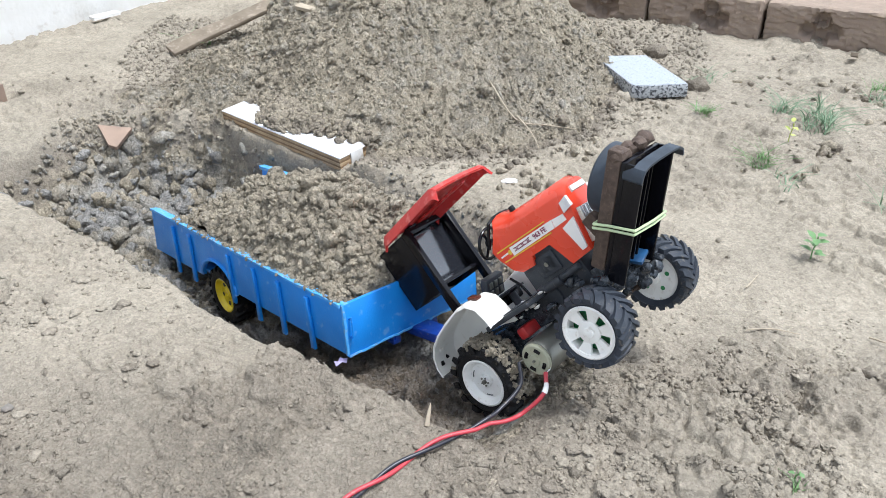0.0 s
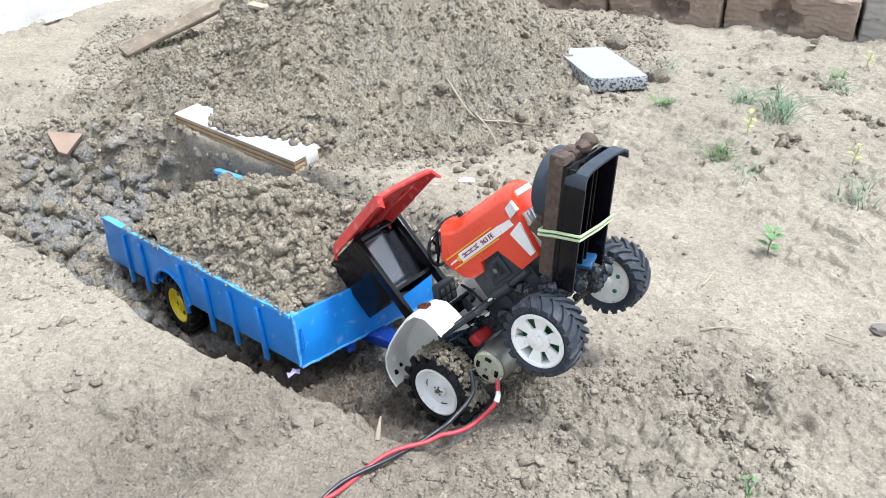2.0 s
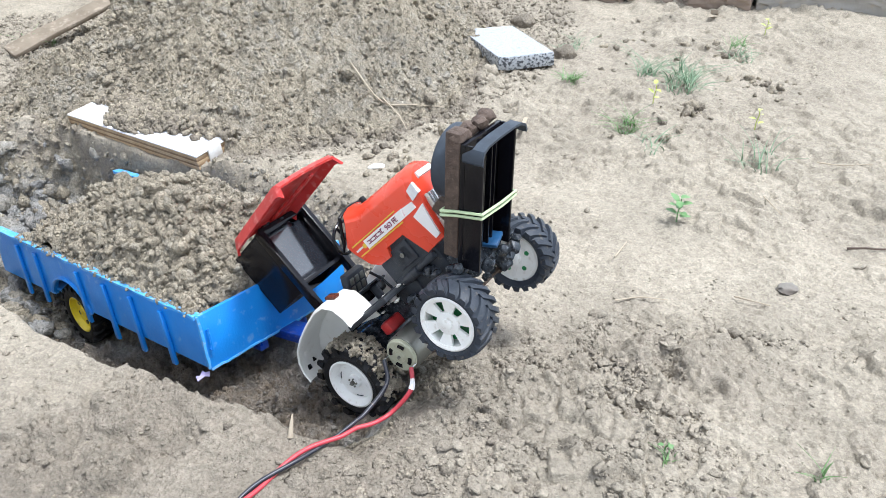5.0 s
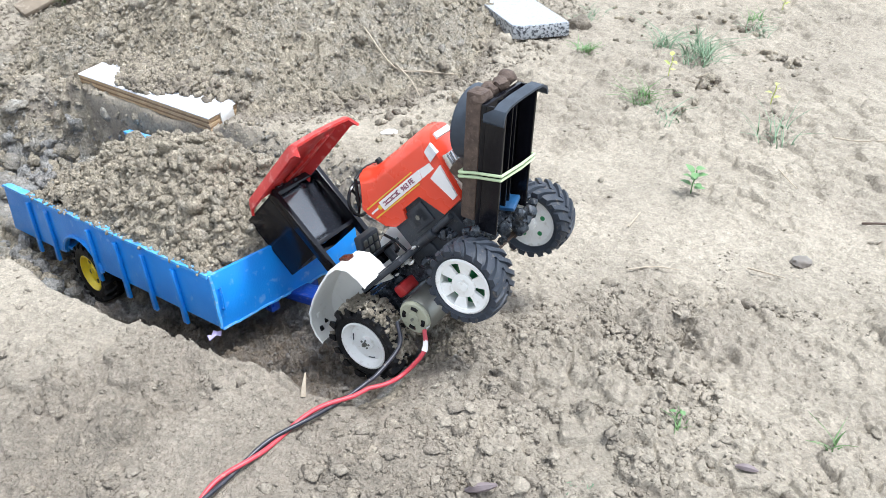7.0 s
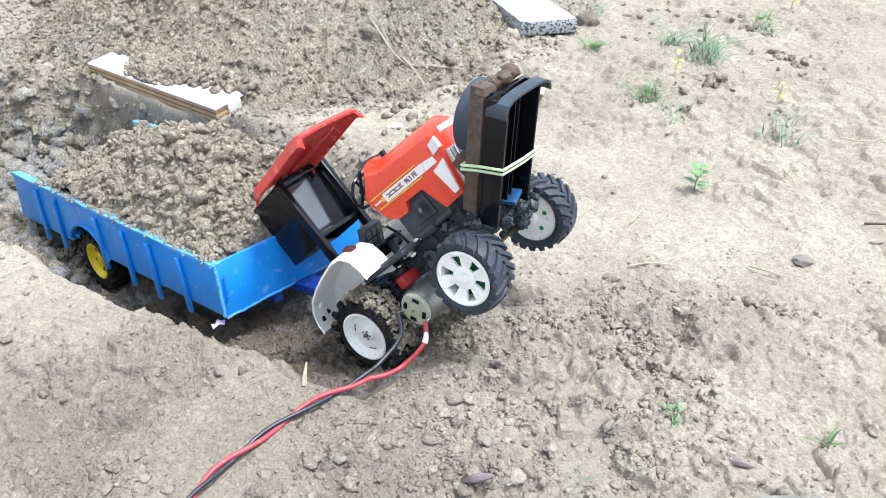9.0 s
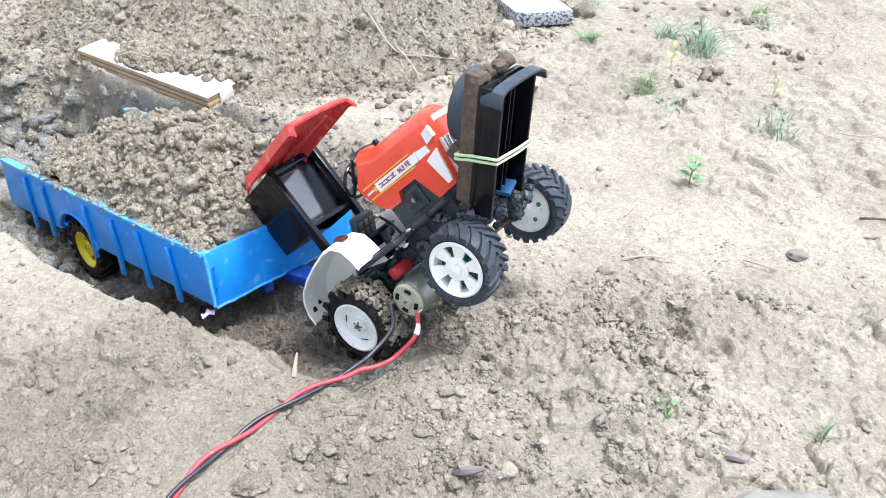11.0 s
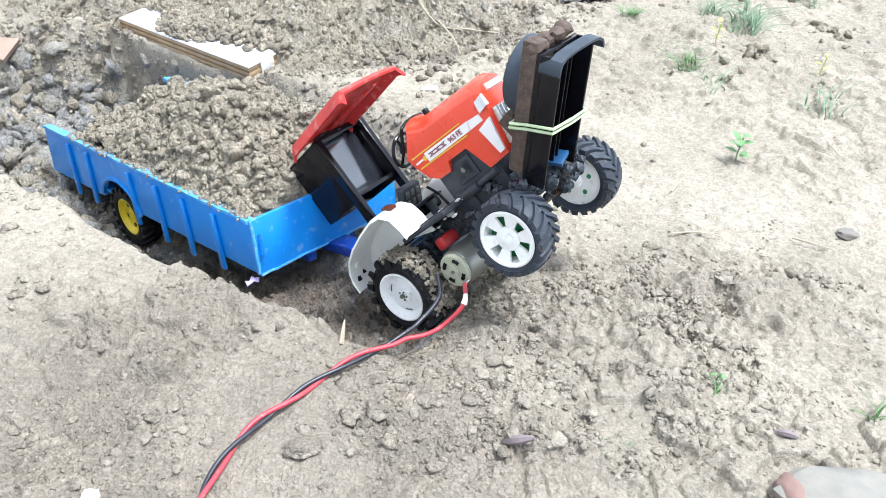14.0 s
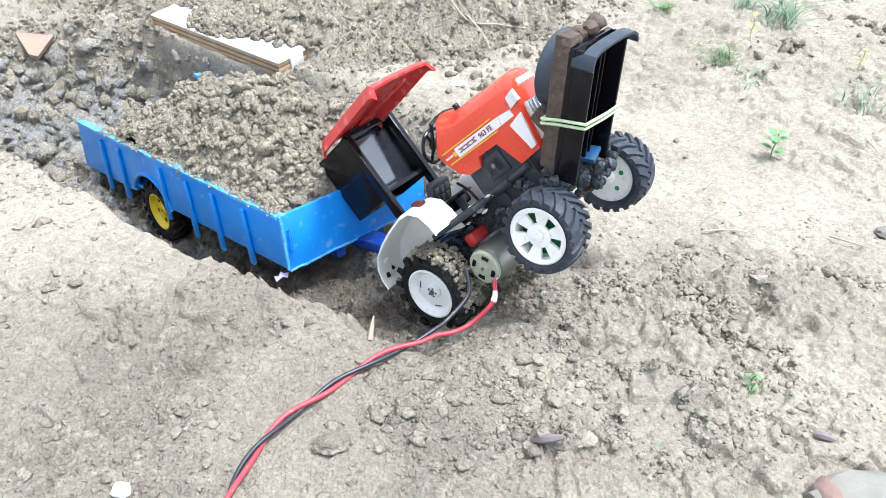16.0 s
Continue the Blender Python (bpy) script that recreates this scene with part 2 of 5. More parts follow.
def granite():
    m, n, l, b = material("speckled_granite")
    tc = n.new("ShaderNodeTexCoord")
    v = n.new("ShaderNodeTexVoronoi")
    v.inputs["Scale"].default_value = 330
    l.new(tc.outputs["Object"], v.inputs["Vector"])
    t = n.new("ShaderNodeTexNoise")
    t.inputs["Scale"].default_value, t.inputs["Detail"].default_value = 260, 5
    l.new(tc.outputs["Object"], t.inputs["Vector"])
    r = n.new("ShaderNodeValToRGB")
    r.color_ramp.elements[0].position, r.color_ramp.elements[0].color = 0.4, (0.05, 0.055, 0.065, 1)
    r.color_ramp.elements[1].position, r.color_ramp.elements[1].color = 0.55, (0.42, 0.44, 0.46, 1)
    l.new(t.outputs["Fac"], r.inputs["Fac"])
    l.new(r.outputs["Color"], b.inputs["Base Color"])
    b.inputs["Roughness"].default_value = 0.5
    bp = n.new("ShaderNodeBump")
    bp.inputs["Strength"].default_value, bp.inputs["Distance"].default_value = 0.5, 0.001
    l.new(v.outputs["Distance"], bp.inputs["Height"])
    l.new(bp.outputs["Normal"], b.inputs["Normal"])
    return m


M_GRANITE = granite()
M_FILM = worn("glossy_film", (0.02, 0.022, 0.028), (0.03, 0.032, 0.04), 0.13, 40, 0.5, 0.02)
M_FILM.node_tree.nodes["Principled BSDF"].inputs["IOR"].default_value = 2.2
M_POLISH = worn("polished_granite_face", (0.36, 0.39, 0.43), (0.24, 0.265, 0.30), 0.28, 300, 0.8, 0.05, dirt=(0.6, 0.54, 0.45), dirt_amount=0.15)

# ---- shape helpers ----


def part(name, bm, mat, parent=None, label="", smooth=True, at=None):
    """Links a bmesh as one mesh object, under a thing or a part when one is given."""
    me = bpy.data.meshes.new(name)
    bmesh.ops.recalc_face_normals(bm, faces=bm.faces[:])
    bm.to_mesh(me)
    bm.free()
    if smooth:
        me.shade_smooth()
        me.set_sharp_from_angle(angle=radians(38))
    me.materials.append(mat)
    ob = new(name, me)
    if parent is not None:
        ob.parent = parent
    if at is not None:
        ob.matrix_basis = at
    if label:
        tagged(ob, label)
    return ob


def thing(name, m, label, category, group="", kind=""):
    ob = new(name)
    ob.empty_display_size = 0.01
    ob.matrix_basis = m
    return tagged(ob, label, category, group, kind)


def box(x0, x1, y0, y1, z0, z1, bevel=0.0008, bm=None, m=None):
    bm = bm or bmesh.new()
    mid = Vector(((x0 + x1) / 2, (y0 + y1) / 2, (z0 + z1) / 2))
    mat4 = Matrix.Translation(mid) @ Matrix.Diagonal((x1 - x0, y1 - y0, z1 - z0, 1))
    if m is not None:
        mat4 = m @ mat4
    made = bmesh.ops.create_cube(bm, size=1, matrix=mat4)["verts"]
    if bevel:
        edges = list({e for v in made for e in v.link_edges})
        bmesh.ops.bevel(bm, geom=edges, offset=bevel, segments=2, affect="EDGES", profile=0.5)
    return bm


def rod(a, b, r, bm=None, sides=16, r2=None, bevel=0.0):
    bm = bm or bmesh.new()
    a, b = Vector(a), Vector(b)
    turn = (b - a).to_track_quat("Z", "Y").to_matrix().to_4x4()
    made = bmesh.ops.create_cone(bm, cap_ends=True, segments=sides, radius1=r, radius2=r if r2 is None else r2, depth=(b - a).length, matrix=Matrix.Translation((a + b) / 2) @ turn)["verts"]
    if bevel:
        caps = {f for v in made for f in v.link_faces if len(f.verts) == sides}
        bmesh.ops.bevel(bm, geom=list({e for f in caps for e in f.edges}), offset=bevel, segments=2, affect="EDGES", profile=0.5)
    return bm


def lathe(profile, sides=40, bm=None, closed=True):
    """Turns (radius, y) points round the y axis."""
    bm = bm or bmesh.new()
    rings = []
    for r, y in profile:
        rings.append([bm.verts.new((r * math.cos(2 * math.pi * k / sides), y, r * math.sin(2 * math.pi * k / sides))) for k in range(sides)])
    pairs = list(zip(rings, rings[1:])) + ([(rings[-1], rings[0])] if closed else [])
    for p, q in pairs:
        for k in range(sides):
            bm.faces.new((p[k], p[(k + 1) % sides], q[(k + 1) % sides], q[k]))
    return bm


def prism(points, y0, y1, bevel=0.0006, bm=None):
    """A side outline of (x, z) points drawn out from y0 to y1."""
    bm = bm or bmesh.new()
    a = [bm.verts.new((x, y0, z)) for x, z in points]
    b = [bm.verts.new((x, y1, z)) for x, z in points]
    k = len(points)
    faces = [bm.faces.new(a), bm.faces.new(b[::-1])]
    for i in range(k):
        bm.faces.new((a[i], b[i], b[(i + 1) % k], a[(i + 1) % k]))
    if bevel:
        bmesh.ops.bevel(bm, geom=list({e for f in faces for e in f.edges}), offset=bevel, segments=2, affect="EDGES", profile=0.5)
    return bm


def tube(points, r, sides=8, bm=None, taper=None):
    """A round cord through points."""
    bm = bm or bmesh.new()
    pts = [Vector(p) for p in points]
    rings = []
    side = Vector((0.3, 0.2, 0.9))
    for i, p in enumerate(pts):
        d = (pts[min(i + 1, len(pts) - 1)] - pts[max(i - 1, 0)]).normalized()
        u = (side - d * side.dot(d)).normalized()
        side = u
        v = d.cross(u)
        rad = r if taper is None else r * taper(i / (len(pts) - 1))
        rings.append([bm.verts.new(p + rad * (math.cos(2 * math.pi * k / sides) * u + math.sin(2 * math.pi * k / sides) * v)) for k in range(sides)])
    for p, q in zip(rings, rings[1:]):
        for k in range(sides):
            bm.faces.new((p[k], p[(k + 1) % sides], q[(k + 1) % sides], q[k]))
    bm.faces.new(rings[0][::-1])
    bm.faces.new(rings[-1])
    return bm


def spline(points, n):
    """Catmull-Rom through points."""
    pts = [Vector(p) for p in points]
    pts = [2 * pts[0] - pts[1]] + pts + [2 * pts[-1] - pts[-2]]
    out = []
    for i in range(1, len(pts) - 2):
        for k in range(n):
            t = k / n
            a, b, c, d = pts[i - 1:i + 3]
            out.append(0.5 * ((2 * b) + (c - a) * t + (2 * a - 5 * b + 4 * c - d) * t * t + (3 * b - a - 3 * c + d) * t ** 3))
    out.append(pts[-2])
    return out


def lump(bm, centre, size, seed, rough=0.25, squash=(1, 1, 0.7), sub=2):
    """An uneven stone or clod."""
    made = bmesh.ops.create_icosphere(bm, subdivisions=sub, radius=1)["verts"]
    for v in made:
        d = v.co.normalized()
        k = 1 + rough * noise.noise(d * 1.7 + Vector((seed * 3.1, seed, 0))) + rough * 0.5 * noise.noise(d * 4.1 + Vector((0, seed * 2.3, 1)))
        v.co = Vector((d.x * squash[0], d.y * squash[1], d.z * squash[2])) * k * size + Vector(centre)
    return bm


# ---- noise on whole grids ----


def hashed(ix, iy, seed):
    h = (ix.astype(np.int64) * 374761393 + iy.astype(np.int64) * 668265263 + seed * 974634777) & 0xFFFFFFFF
    h = ((h ^ (h >> 13)) * 1274126177) & 0xFFFFFFFF
    h = ((h ^ (h >> 16)) * 2246822519) & 0xFFFFFFFF
    return ((h ^ (h >> 15)) & 0xFFFFFF) / float(0x1000000)


def vnoise(x, y, seed=0):
    ix, iy = np.floor(x), np.floor(y)
    fx, fy = x - ix, y - iy
    fx, fy = fx * fx * (3 - 2 * fx), fy * fy * (3 - 2 * fy)
    a, b, c, d = hashed(ix, iy, seed), hashed(ix + 1, iy, seed), hashed(ix, iy + 1, seed), hashed(ix + 1, iy + 1, seed)
    return 2 * ((a + (b - a) * fx) * (1 - fy) + (c + (d - c) * fx) * fy) - 1


def fbm(x, y, scale, octaves, seed=0):
    out, amp, k = 0, 1.0, 1.0 / scale
    for o in range(octaves):
        out = out + amp * vnoise(x * k + 13.7 * o, y * k - 7.3 * o, seed + o)
        amp, k = amp * 0.5, k * 2.03
    return out


def crumbs(x, y, cell, density, seed, squash=0.8):
    """Half-buried rounded crumbs, as height; density may be an array."""
    wx = x + 0.35 * cell * vnoise(x / cell * 1.9, y / cell * 1.9, seed + 50)
    wy = y + 0.35 * cell * vnoise(x / cell * 1.9 + 31, y / cell * 1.9 - 17, seed + 51)
    u, v = wx / cell, wy / cell
    ix, iy = np.floor(u), np.floor(v)
    out = np.zeros_like(x)
    for dx in (-1, 0, 1):
        for dy in (-1, 0, 1):
            cx, cy = ix + dx, iy + dy
            px = cx + hashed(cx, cy, seed)
            py = cy + hashed(cx, cy, seed + 1)
            r = 0.2 + 0.5 * hashed(cx, cy, seed + 2) ** 2
            on = hashed(cx, cy, seed + 3) < density
            d2 = (u - px) ** 2 + (v - py) ** 2
            out = np.maximum(out, np.where(on, np.sqrt(np.maximum(0, r * r - d2)), 0))
    return out * cell * squash


def plates(x, y, cell, seed):
    """Crazed crust: gap to the next plate's edge and each plate's own chance number."""
    wx = x + 0.25 * cell * vnoise(x / cell * 2.1, y / cell * 2.1, seed + 9)
    wy = y + 0.25 * cell * vnoise(x / cell * 2.1 + 7, y / cell * 2.1 + 3, seed + 8)
    u, v = wx / cell, wy / cell
    ix, iy = np.floor(u), np.floor(v)
    f1, f2, own = np.full(x.shape, 9.0), np.full(x.shape, 9.0), np.zeros(x.shape)
    for dx in (-1, 0, 1):
        for dy in (-1, 0, 1):
            cx, cy = ix + dx, iy + dy
            d = np.hypot(u - cx - hashed(cx, cy, seed), v - cy - hashed(cx, cy, seed + 1))
            closer = d < f1
            f2 = np.where(closer, f1, np.minimum(f2, d))
            own = np.where(closer, hashed(cx, cy, seed + 2), own)
            f1 = np.where(closer, d, f1)
    return f2 - f1, own


def ease(t):
    t = np.clip(t, 0, 1)
    return t * t * (3 - 2 * t)


def to_line(x, y, pts):
    """Distance to an open line, signed: positive on its left."""
    best = np.full(x.shape, 1e9)
    sign = np.ones(x.shape)
    for (x0, y0), (x1, y1) in zip(pts, pts[1:]):
        dx, dy = x1 - x0, y1 - y0
        t = np.clip(((x - x0) * dx + (y - y0) * dy) / (dx * dx + dy * dy), 0, 1)
        d = np.hypot(x - x0 - t * dx, y - y0 - t * dy)
        s = np.where(dx * (y - y0) - dy * (x - x0) > 0, 1.0, -1.0)
        sign = np.where(d < best - 1e-9, s, sign)
        best = np.minimum(best, d)
    return best * sign


# ---- the lie of the land ----
NEAR_BANK = [(-0.95, 1.30), (-0.60, 1.10), (-0.46, 1.02), (-0.315, 0.885), (-0.175, 0.735), (-0.07, 0.63), (0.03, 0.552), (0.09, 0.492), (0.14, 0.44)]
FAR_BANK = [(-0.62, 1.13), (-0.51, 1.175), (-0.41, 1.265), (-0.33, 1.29), (-0.19, 1.225), (-0.09, 1.12), (0.00, 1.025), (0.10, 0.97), (0.19, 0.86), (0.235, 0.72), (0.235, 0.60), (0.205, 0.53), (0.15, 0.48), (0.05, 0.44)]
HEAP = (0.14, 1.62)
BENCH = (math.cos(radians(-48.5)), math.sin(radians(-48.5)))


def heap_height(x, y):
    dx, dy = x - HEAP[0], y - HEAP[1]
    ang = np.degrees(np.arctan2(dx, -dy))
    reach = np.interp(ang, [-180, -110, -75, -45, -22, 0, 14, 33, 60, 90, 120, 180], [0.40, 0.30, 0.36, 0.45, 0.53, 0.61, 0.57, 0.52, 0.40, 0.35, 0.36, 0.40])
    reach = reach * (1 + 0.06 * vnoise(ang / 11, ang * 0, 5))
    d = np.hypot(dx, dy) / reach
    ridge = 0.034 * np.exp(-((dx - 0.13 + 0.1 * dy) / 0.06) ** 2) - 0.040 * np.exp(-((dx + 0.04) / 0.09) ** 2 - ((dy + 0.2) / 0.13) ** 2)
    body = np.maximum(0, 1 - d)
    low = 1 - np.hypot((x + 0.10) / 0.27, (y - 1.42) / 0.22)
    low = low + 0.25 * fbm(x, y, 0.09, 3, 77)
    return 0.31 * body ** 1.2 + ridge * ease(body * 3) + 0.035 * ease(low), np.maximum(ease((1.04 - d) / 0.12), ease(low * 5))


def dig(x, y):
    """Depth of the pit and the rut, and how far inside a place lies."""
    wob = 0.005 * fbm(x, y, 0.07, 4, 21)
    near = -to_line(x, y, [(a, b) for a, b in NEAR_BANK][::-1]) + wob
    far = -to_line(x, y, FAR_BANK) + wob
    wide = np.interp(x, [-0.5, -0.27, -0.20, 0.0, 0.06, 0.12, 0.25], [0.10, 0.07, 0.018, 0.022, 0.08, 0.11, 0.11])
    along = (x - 0.15) * -0.65 + (y - 0.58) * 0.76
    floor = np.interp(along, [-0.12, 0.0, 0.3, 0.45, 0.6, 0.85], [0.030, 0.050, 0.108, 0.130, 0.135, 0.10])
    inside = np.minimum(ease(near / np.interp(x, [-0.5, 0.0, 0.1], [0.045, 0.024, 0.05])), ease(far / wide))
    return floor * inside, inside


def land(x, y, fine=True):
    """Height of the ground and its tone."""
    depth, inside = dig(x, y)
    heap, on_heap = heap_height(x, y)
    far_off = ease((np.hypot(x, y - 0.8) - 2.0) / 2.0)
    z = 0.006 * fbm(x, y, 0.35, 3, 3) * (1 - inside) * (1 - on_heap)
    patch = ease(0.25 + 1.6 * fbm(x, y, 0.11, 4, 9))
    ruts = np.exp(-(((x - 0.36) / 0.13) ** 2 + ((y - 0.50) / 0.07) ** 2)) + 0.45 * np.exp(-(((x + 0.10) / 0.10) ** 2 + ((y - 0.56) / 0.05) ** 2))
    back = ease((y - 1.05) / 0.4) * 0.35
    apron = ease(1.0 - np.abs(np.hypot(x - 0.1, y - 1.4) - 0.5) / 0.16) * 0.35
    loose = np.clip(np.maximum.reduce([on_heap, inside * 0.8, 0.08 + 0.5 * patch * (0.35 + ruts) + back * patch, apron, ruts]), 0, 1)
    z = z + heap - depth
    u, v = (x + 0.080) * BENCH[0] + (y - 1.150) * BENCH[1], -(x + 0.080) * BENCH[1] + (y - 1.150) * BENCH[0]
    bench = (np.abs(u + 0.007) < 0.150) & (v > -0.036) & (v < 0.030)
    z = np.where(bench, np.minimum(z, -0.0075), z)
    # Shade over the near ground, put into the soil tone within a ragged patch.
    fore_shade = ease((0.80 - y) / 0.30) * ease((0.42 - x) / 0.40) * ease(2.0 - 1.3 * np.hypot((x + 0.05) / 0.55, (y - 0.50) / 0.45) + 0.3 * fbm(x, y, 0.25, 3, 430))
    tone = np.clip(0.05 * patch + 0.15 * fore_shade * (1 - on_heap) * (1 - inside) + 0.40 * on_heap + 0.38 * inside + 0.06 * apron + 0.07 * np.minimum(ruts, 1) * (1 - fore_shade), 0, 0.5)
    grey = inside * np.exp(-(((x + 0.33) / 0.13) ** 2 + ((y - 1.19) / 0.09) ** 2))
    tone = tone + 0.3 * ease(grey * 1.4 + 0.3 * fbm(x, y, 0.05, 3, 33) * (grey > 0.1))
    # Darkest tone in a noisy band along the rut floor.
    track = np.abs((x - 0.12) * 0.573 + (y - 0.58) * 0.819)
    dark_band = inside * np.exp(-(track / 0.075) ** 2) * ease((x + 0.36) / 0.12) * ease((0.24 - x) / 0.08)
    tone = tone + (0.95 - tone) * ease(dark_band * 1.5 + 0.3 * fbm(x, y, 0.06, 3, 35) * (dark_band > 0.05))
    if fine:
        near_in = 1 - far_off
        rough = np.maximum(on_heap, inside)
        z = z + near_in * (0.0018 + 0.0060 * loose) * fbm(x, y, 0.03, 5, 40)
        clump = 1 - np.abs(fbm(x, y, 0.034, 4, 240))
        z = z + near_in * 0.012 * rough * (clump - 0.6)
        z = z + near_in * 0.0028 * (1 - rough) * (1 - np.abs(fbm(x, y, 0.09, 5, 260)))
        z = z + near_in * crumbs(x, y, 0.026, 0.35 * loose ** 2, 60, 0.6) * (0.2 + 0.8 * rough)
        z = z + near_in * crumbs(x, y, 0.012, 0.10 + 0.65 * loose, 70, 0.7) * (0.3 + 0.7 * loose)
        z = z + near_in * crumbs(x, y, 0.0058, 0.10 + 0.75 * loose, 80, 0.8) * (0.4 + 0.6 * loose)
        z = z + near_in * (0.0004 + 0.0030 * loose) * fbm(x, y, 0.0058, 2, 140)
        crust = np.clip(np.exp(-(((x + 0.13) / 0.13) ** 2 + ((y - 0.62) / 0.07) ** 2)) + 0.7 * ruts + ease(1.4 * fbm(x, y, 0.2, 3, 95) + 0.15) * 0.9, 0, 1) * (1 - on_heap) * (1 - inside) * near_in
        z = z + near_in * np.minimum(ruts, 1) * (1 - rough) * ease(0.3 + 2.2 * fbm(x, y, 0.09, 2, 289)) * (0.010 * (0.45 - np.abs(fbm(x, y, 0.05, 4, 281))) + 0.7 * crumbs(x, y, 0.018, 0.5, 285, 0.6) + 0.6 * crumbs(x, y, 0.009, 0.7, 287, 0.8))
        gap, own = plates(x, y, 0.034, 301)
        z = z + crust * ease((own - 0.45) * 4) * (0.0085 * ease(gap / 0.05) * own)
        gap, own = plates(x, y, 0.015, 321)
        z = z + crust * ease((own - 0.5) * 4) * (0.0055 * ease(gap / 0.10) * own)
        crack = np.abs(fbm(x + 0.01 * fbm(x, y, 0.02, 2, 5), y, 0.06, 3, 91))
        z = z - near_in * 0.004 * (1 - ease(crack / 0.035)) * (1 - on_heap) * ease(fbm(x, y, 0.25, 2, 92) * 1.5)
    return z, tone


def ground_z(x, y, fine=True):
    return float(land(np.array([float(x)]), np.array([float(y)]), fine)[0][0])


def grid_mesh(name, verts, faces, mat, tone=None, smooth=True):
    me = bpy.data.meshes.new(name)
    me.vertices.add(len(verts))
    me.vertices.foreach_set("co", np.asarray(verts, dtype=np.float32).ravel())
    k = faces.shape[1]
    me.loops.add(faces.size)
    me.loops.foreach_set("vertex_index", faces.astype(np.int32).ravel())
    me.polygons.add(len(faces))
    me.polygons.foreach_set("loop_start", np.arange(0, faces.size, k, dtype=np.int32))
    me.update(calc_edges=True)
    if smooth:
        me.shade_smooth()
    else:
        me.shade_flat()
    if tone is not None:
        me.attributes.new("tone", "FLOAT", "POINT").data.foreach_set("value", np.asarray(tone, dtype=np.float32))
    me.materials.append(mat)
    return new(name, me)


def build_ground():
    centre = (0.06, -0.25)
    ang = np.radians(np.concatenate([np.linspace(-46, 52, 900), np.linspace(52, 314, 60)[1:-1]]))
    rad = np.concatenate([np.geomspace(0.02, 0.52, 16)[:-1], np.geomspace(0.52, 2.6, 760)[:-1], np.geomspace(2.6, 400, 34)])
    a, r = np.meshgrid(ang, rad)
    x, y = centre[0] + r * np.sin(a), centre[1] + r * np.cos(a)
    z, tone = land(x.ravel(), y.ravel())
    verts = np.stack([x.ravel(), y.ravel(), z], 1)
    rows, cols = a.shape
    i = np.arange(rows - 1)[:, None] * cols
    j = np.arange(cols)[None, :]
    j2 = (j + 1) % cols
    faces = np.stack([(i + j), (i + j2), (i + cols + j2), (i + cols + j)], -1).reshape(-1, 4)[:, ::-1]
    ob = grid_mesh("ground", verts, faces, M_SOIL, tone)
    return tagged(ob, "dry pale brown earth with a dug pit, a rut and a heap of loose soil", "ground", kind="structure")


def ico(level):
    bm = bmesh.new()
    bmesh.ops.create_icosphere(bm, subdivisions=level, radius=1)
    v = np.array([w.co[:] for w in bm.verts])
    f = np.array([[w.index for w in q.verts] for q in bm.faces])
    bm.free()
    return v, f


BALLS = {1: ico(1), 2: ico(2)}


def clods(name, places, sizes, tones, label, seed, parent=None, level=2, flat=1.0):
    """Many small lumps of earth in one mesh."""
    rng = np.random.default_rng(seed)
    n = len(places)
    verts, faces, tone = [], [], []
    ball_v, ball_f = BALLS[level]
    k = len(ball_v)
    bump = 1 + (0.23 if level == 1 else 0.16) * rng.standard_normal((n, k)).clip(-1.6, 1.6)
    for lobes in (2.2, 4.0):
        way = rng.standard_normal((n, 3))
        bump = bump + 0.16 * np.sin(lobes * way @ ball_v.T + rng.uniform(0, 6.28, (n, 1)))
    stretch = rng.uniform(0.5, 1.3, (n, 1, 3))
    q = rng.standard_normal((n, 4))
    q /= np.linalg.norm(q, axis=1, keepdims=True)
    w, x, y, z = q.T
    rot = np.stack([1 - 2 * (y * y + z * z), 2 * (x * y - z * w), 2 * (x * z + y * w), 2 * (x * y + z * w), 1 - 2 * (x * x + z * z), 2 * (y * z - x * w), 2 * (x * z - y * w), 2 * (y * z + x * w), 1 - 2 * (x * x + y * y)], 1).reshape(n, 3, 3)
    v = ball_v[None] * bump[..., None] * stretch
    v = np.einsum("nij,nkj->nki", rot, v) * np.array([1.0, 1.0, flat]) * np.asarray(sizes)[:, None, None] + np.asarray(places)[:, None]
    f = ball_f[None] + (np.arange(n) * k)[:, None, None]
    ob = grid_mesh(name, v.reshape(-1, 3), f.reshape(-1, 3), M_SOIL, np.repeat(np.asarray(tones), k))
    if parent is not None:
        ob.parent = parent
    return tagged(ob, label, "" if parent is not None else "soil", kind="stuff")


ground = build_ground()

# ---- toy tractor, reared up on its back wheels ----
TRACTOR = pose(0.1568, 0.6198, -0.0108, -4.81, -47.88, -42.76) @ Matrix.Scale(0.985, 4)
tractor = thing("toy_tractor", TRACTOR, "red and white toy tractor rearing up on its muddy back wheels", "toy tractor")


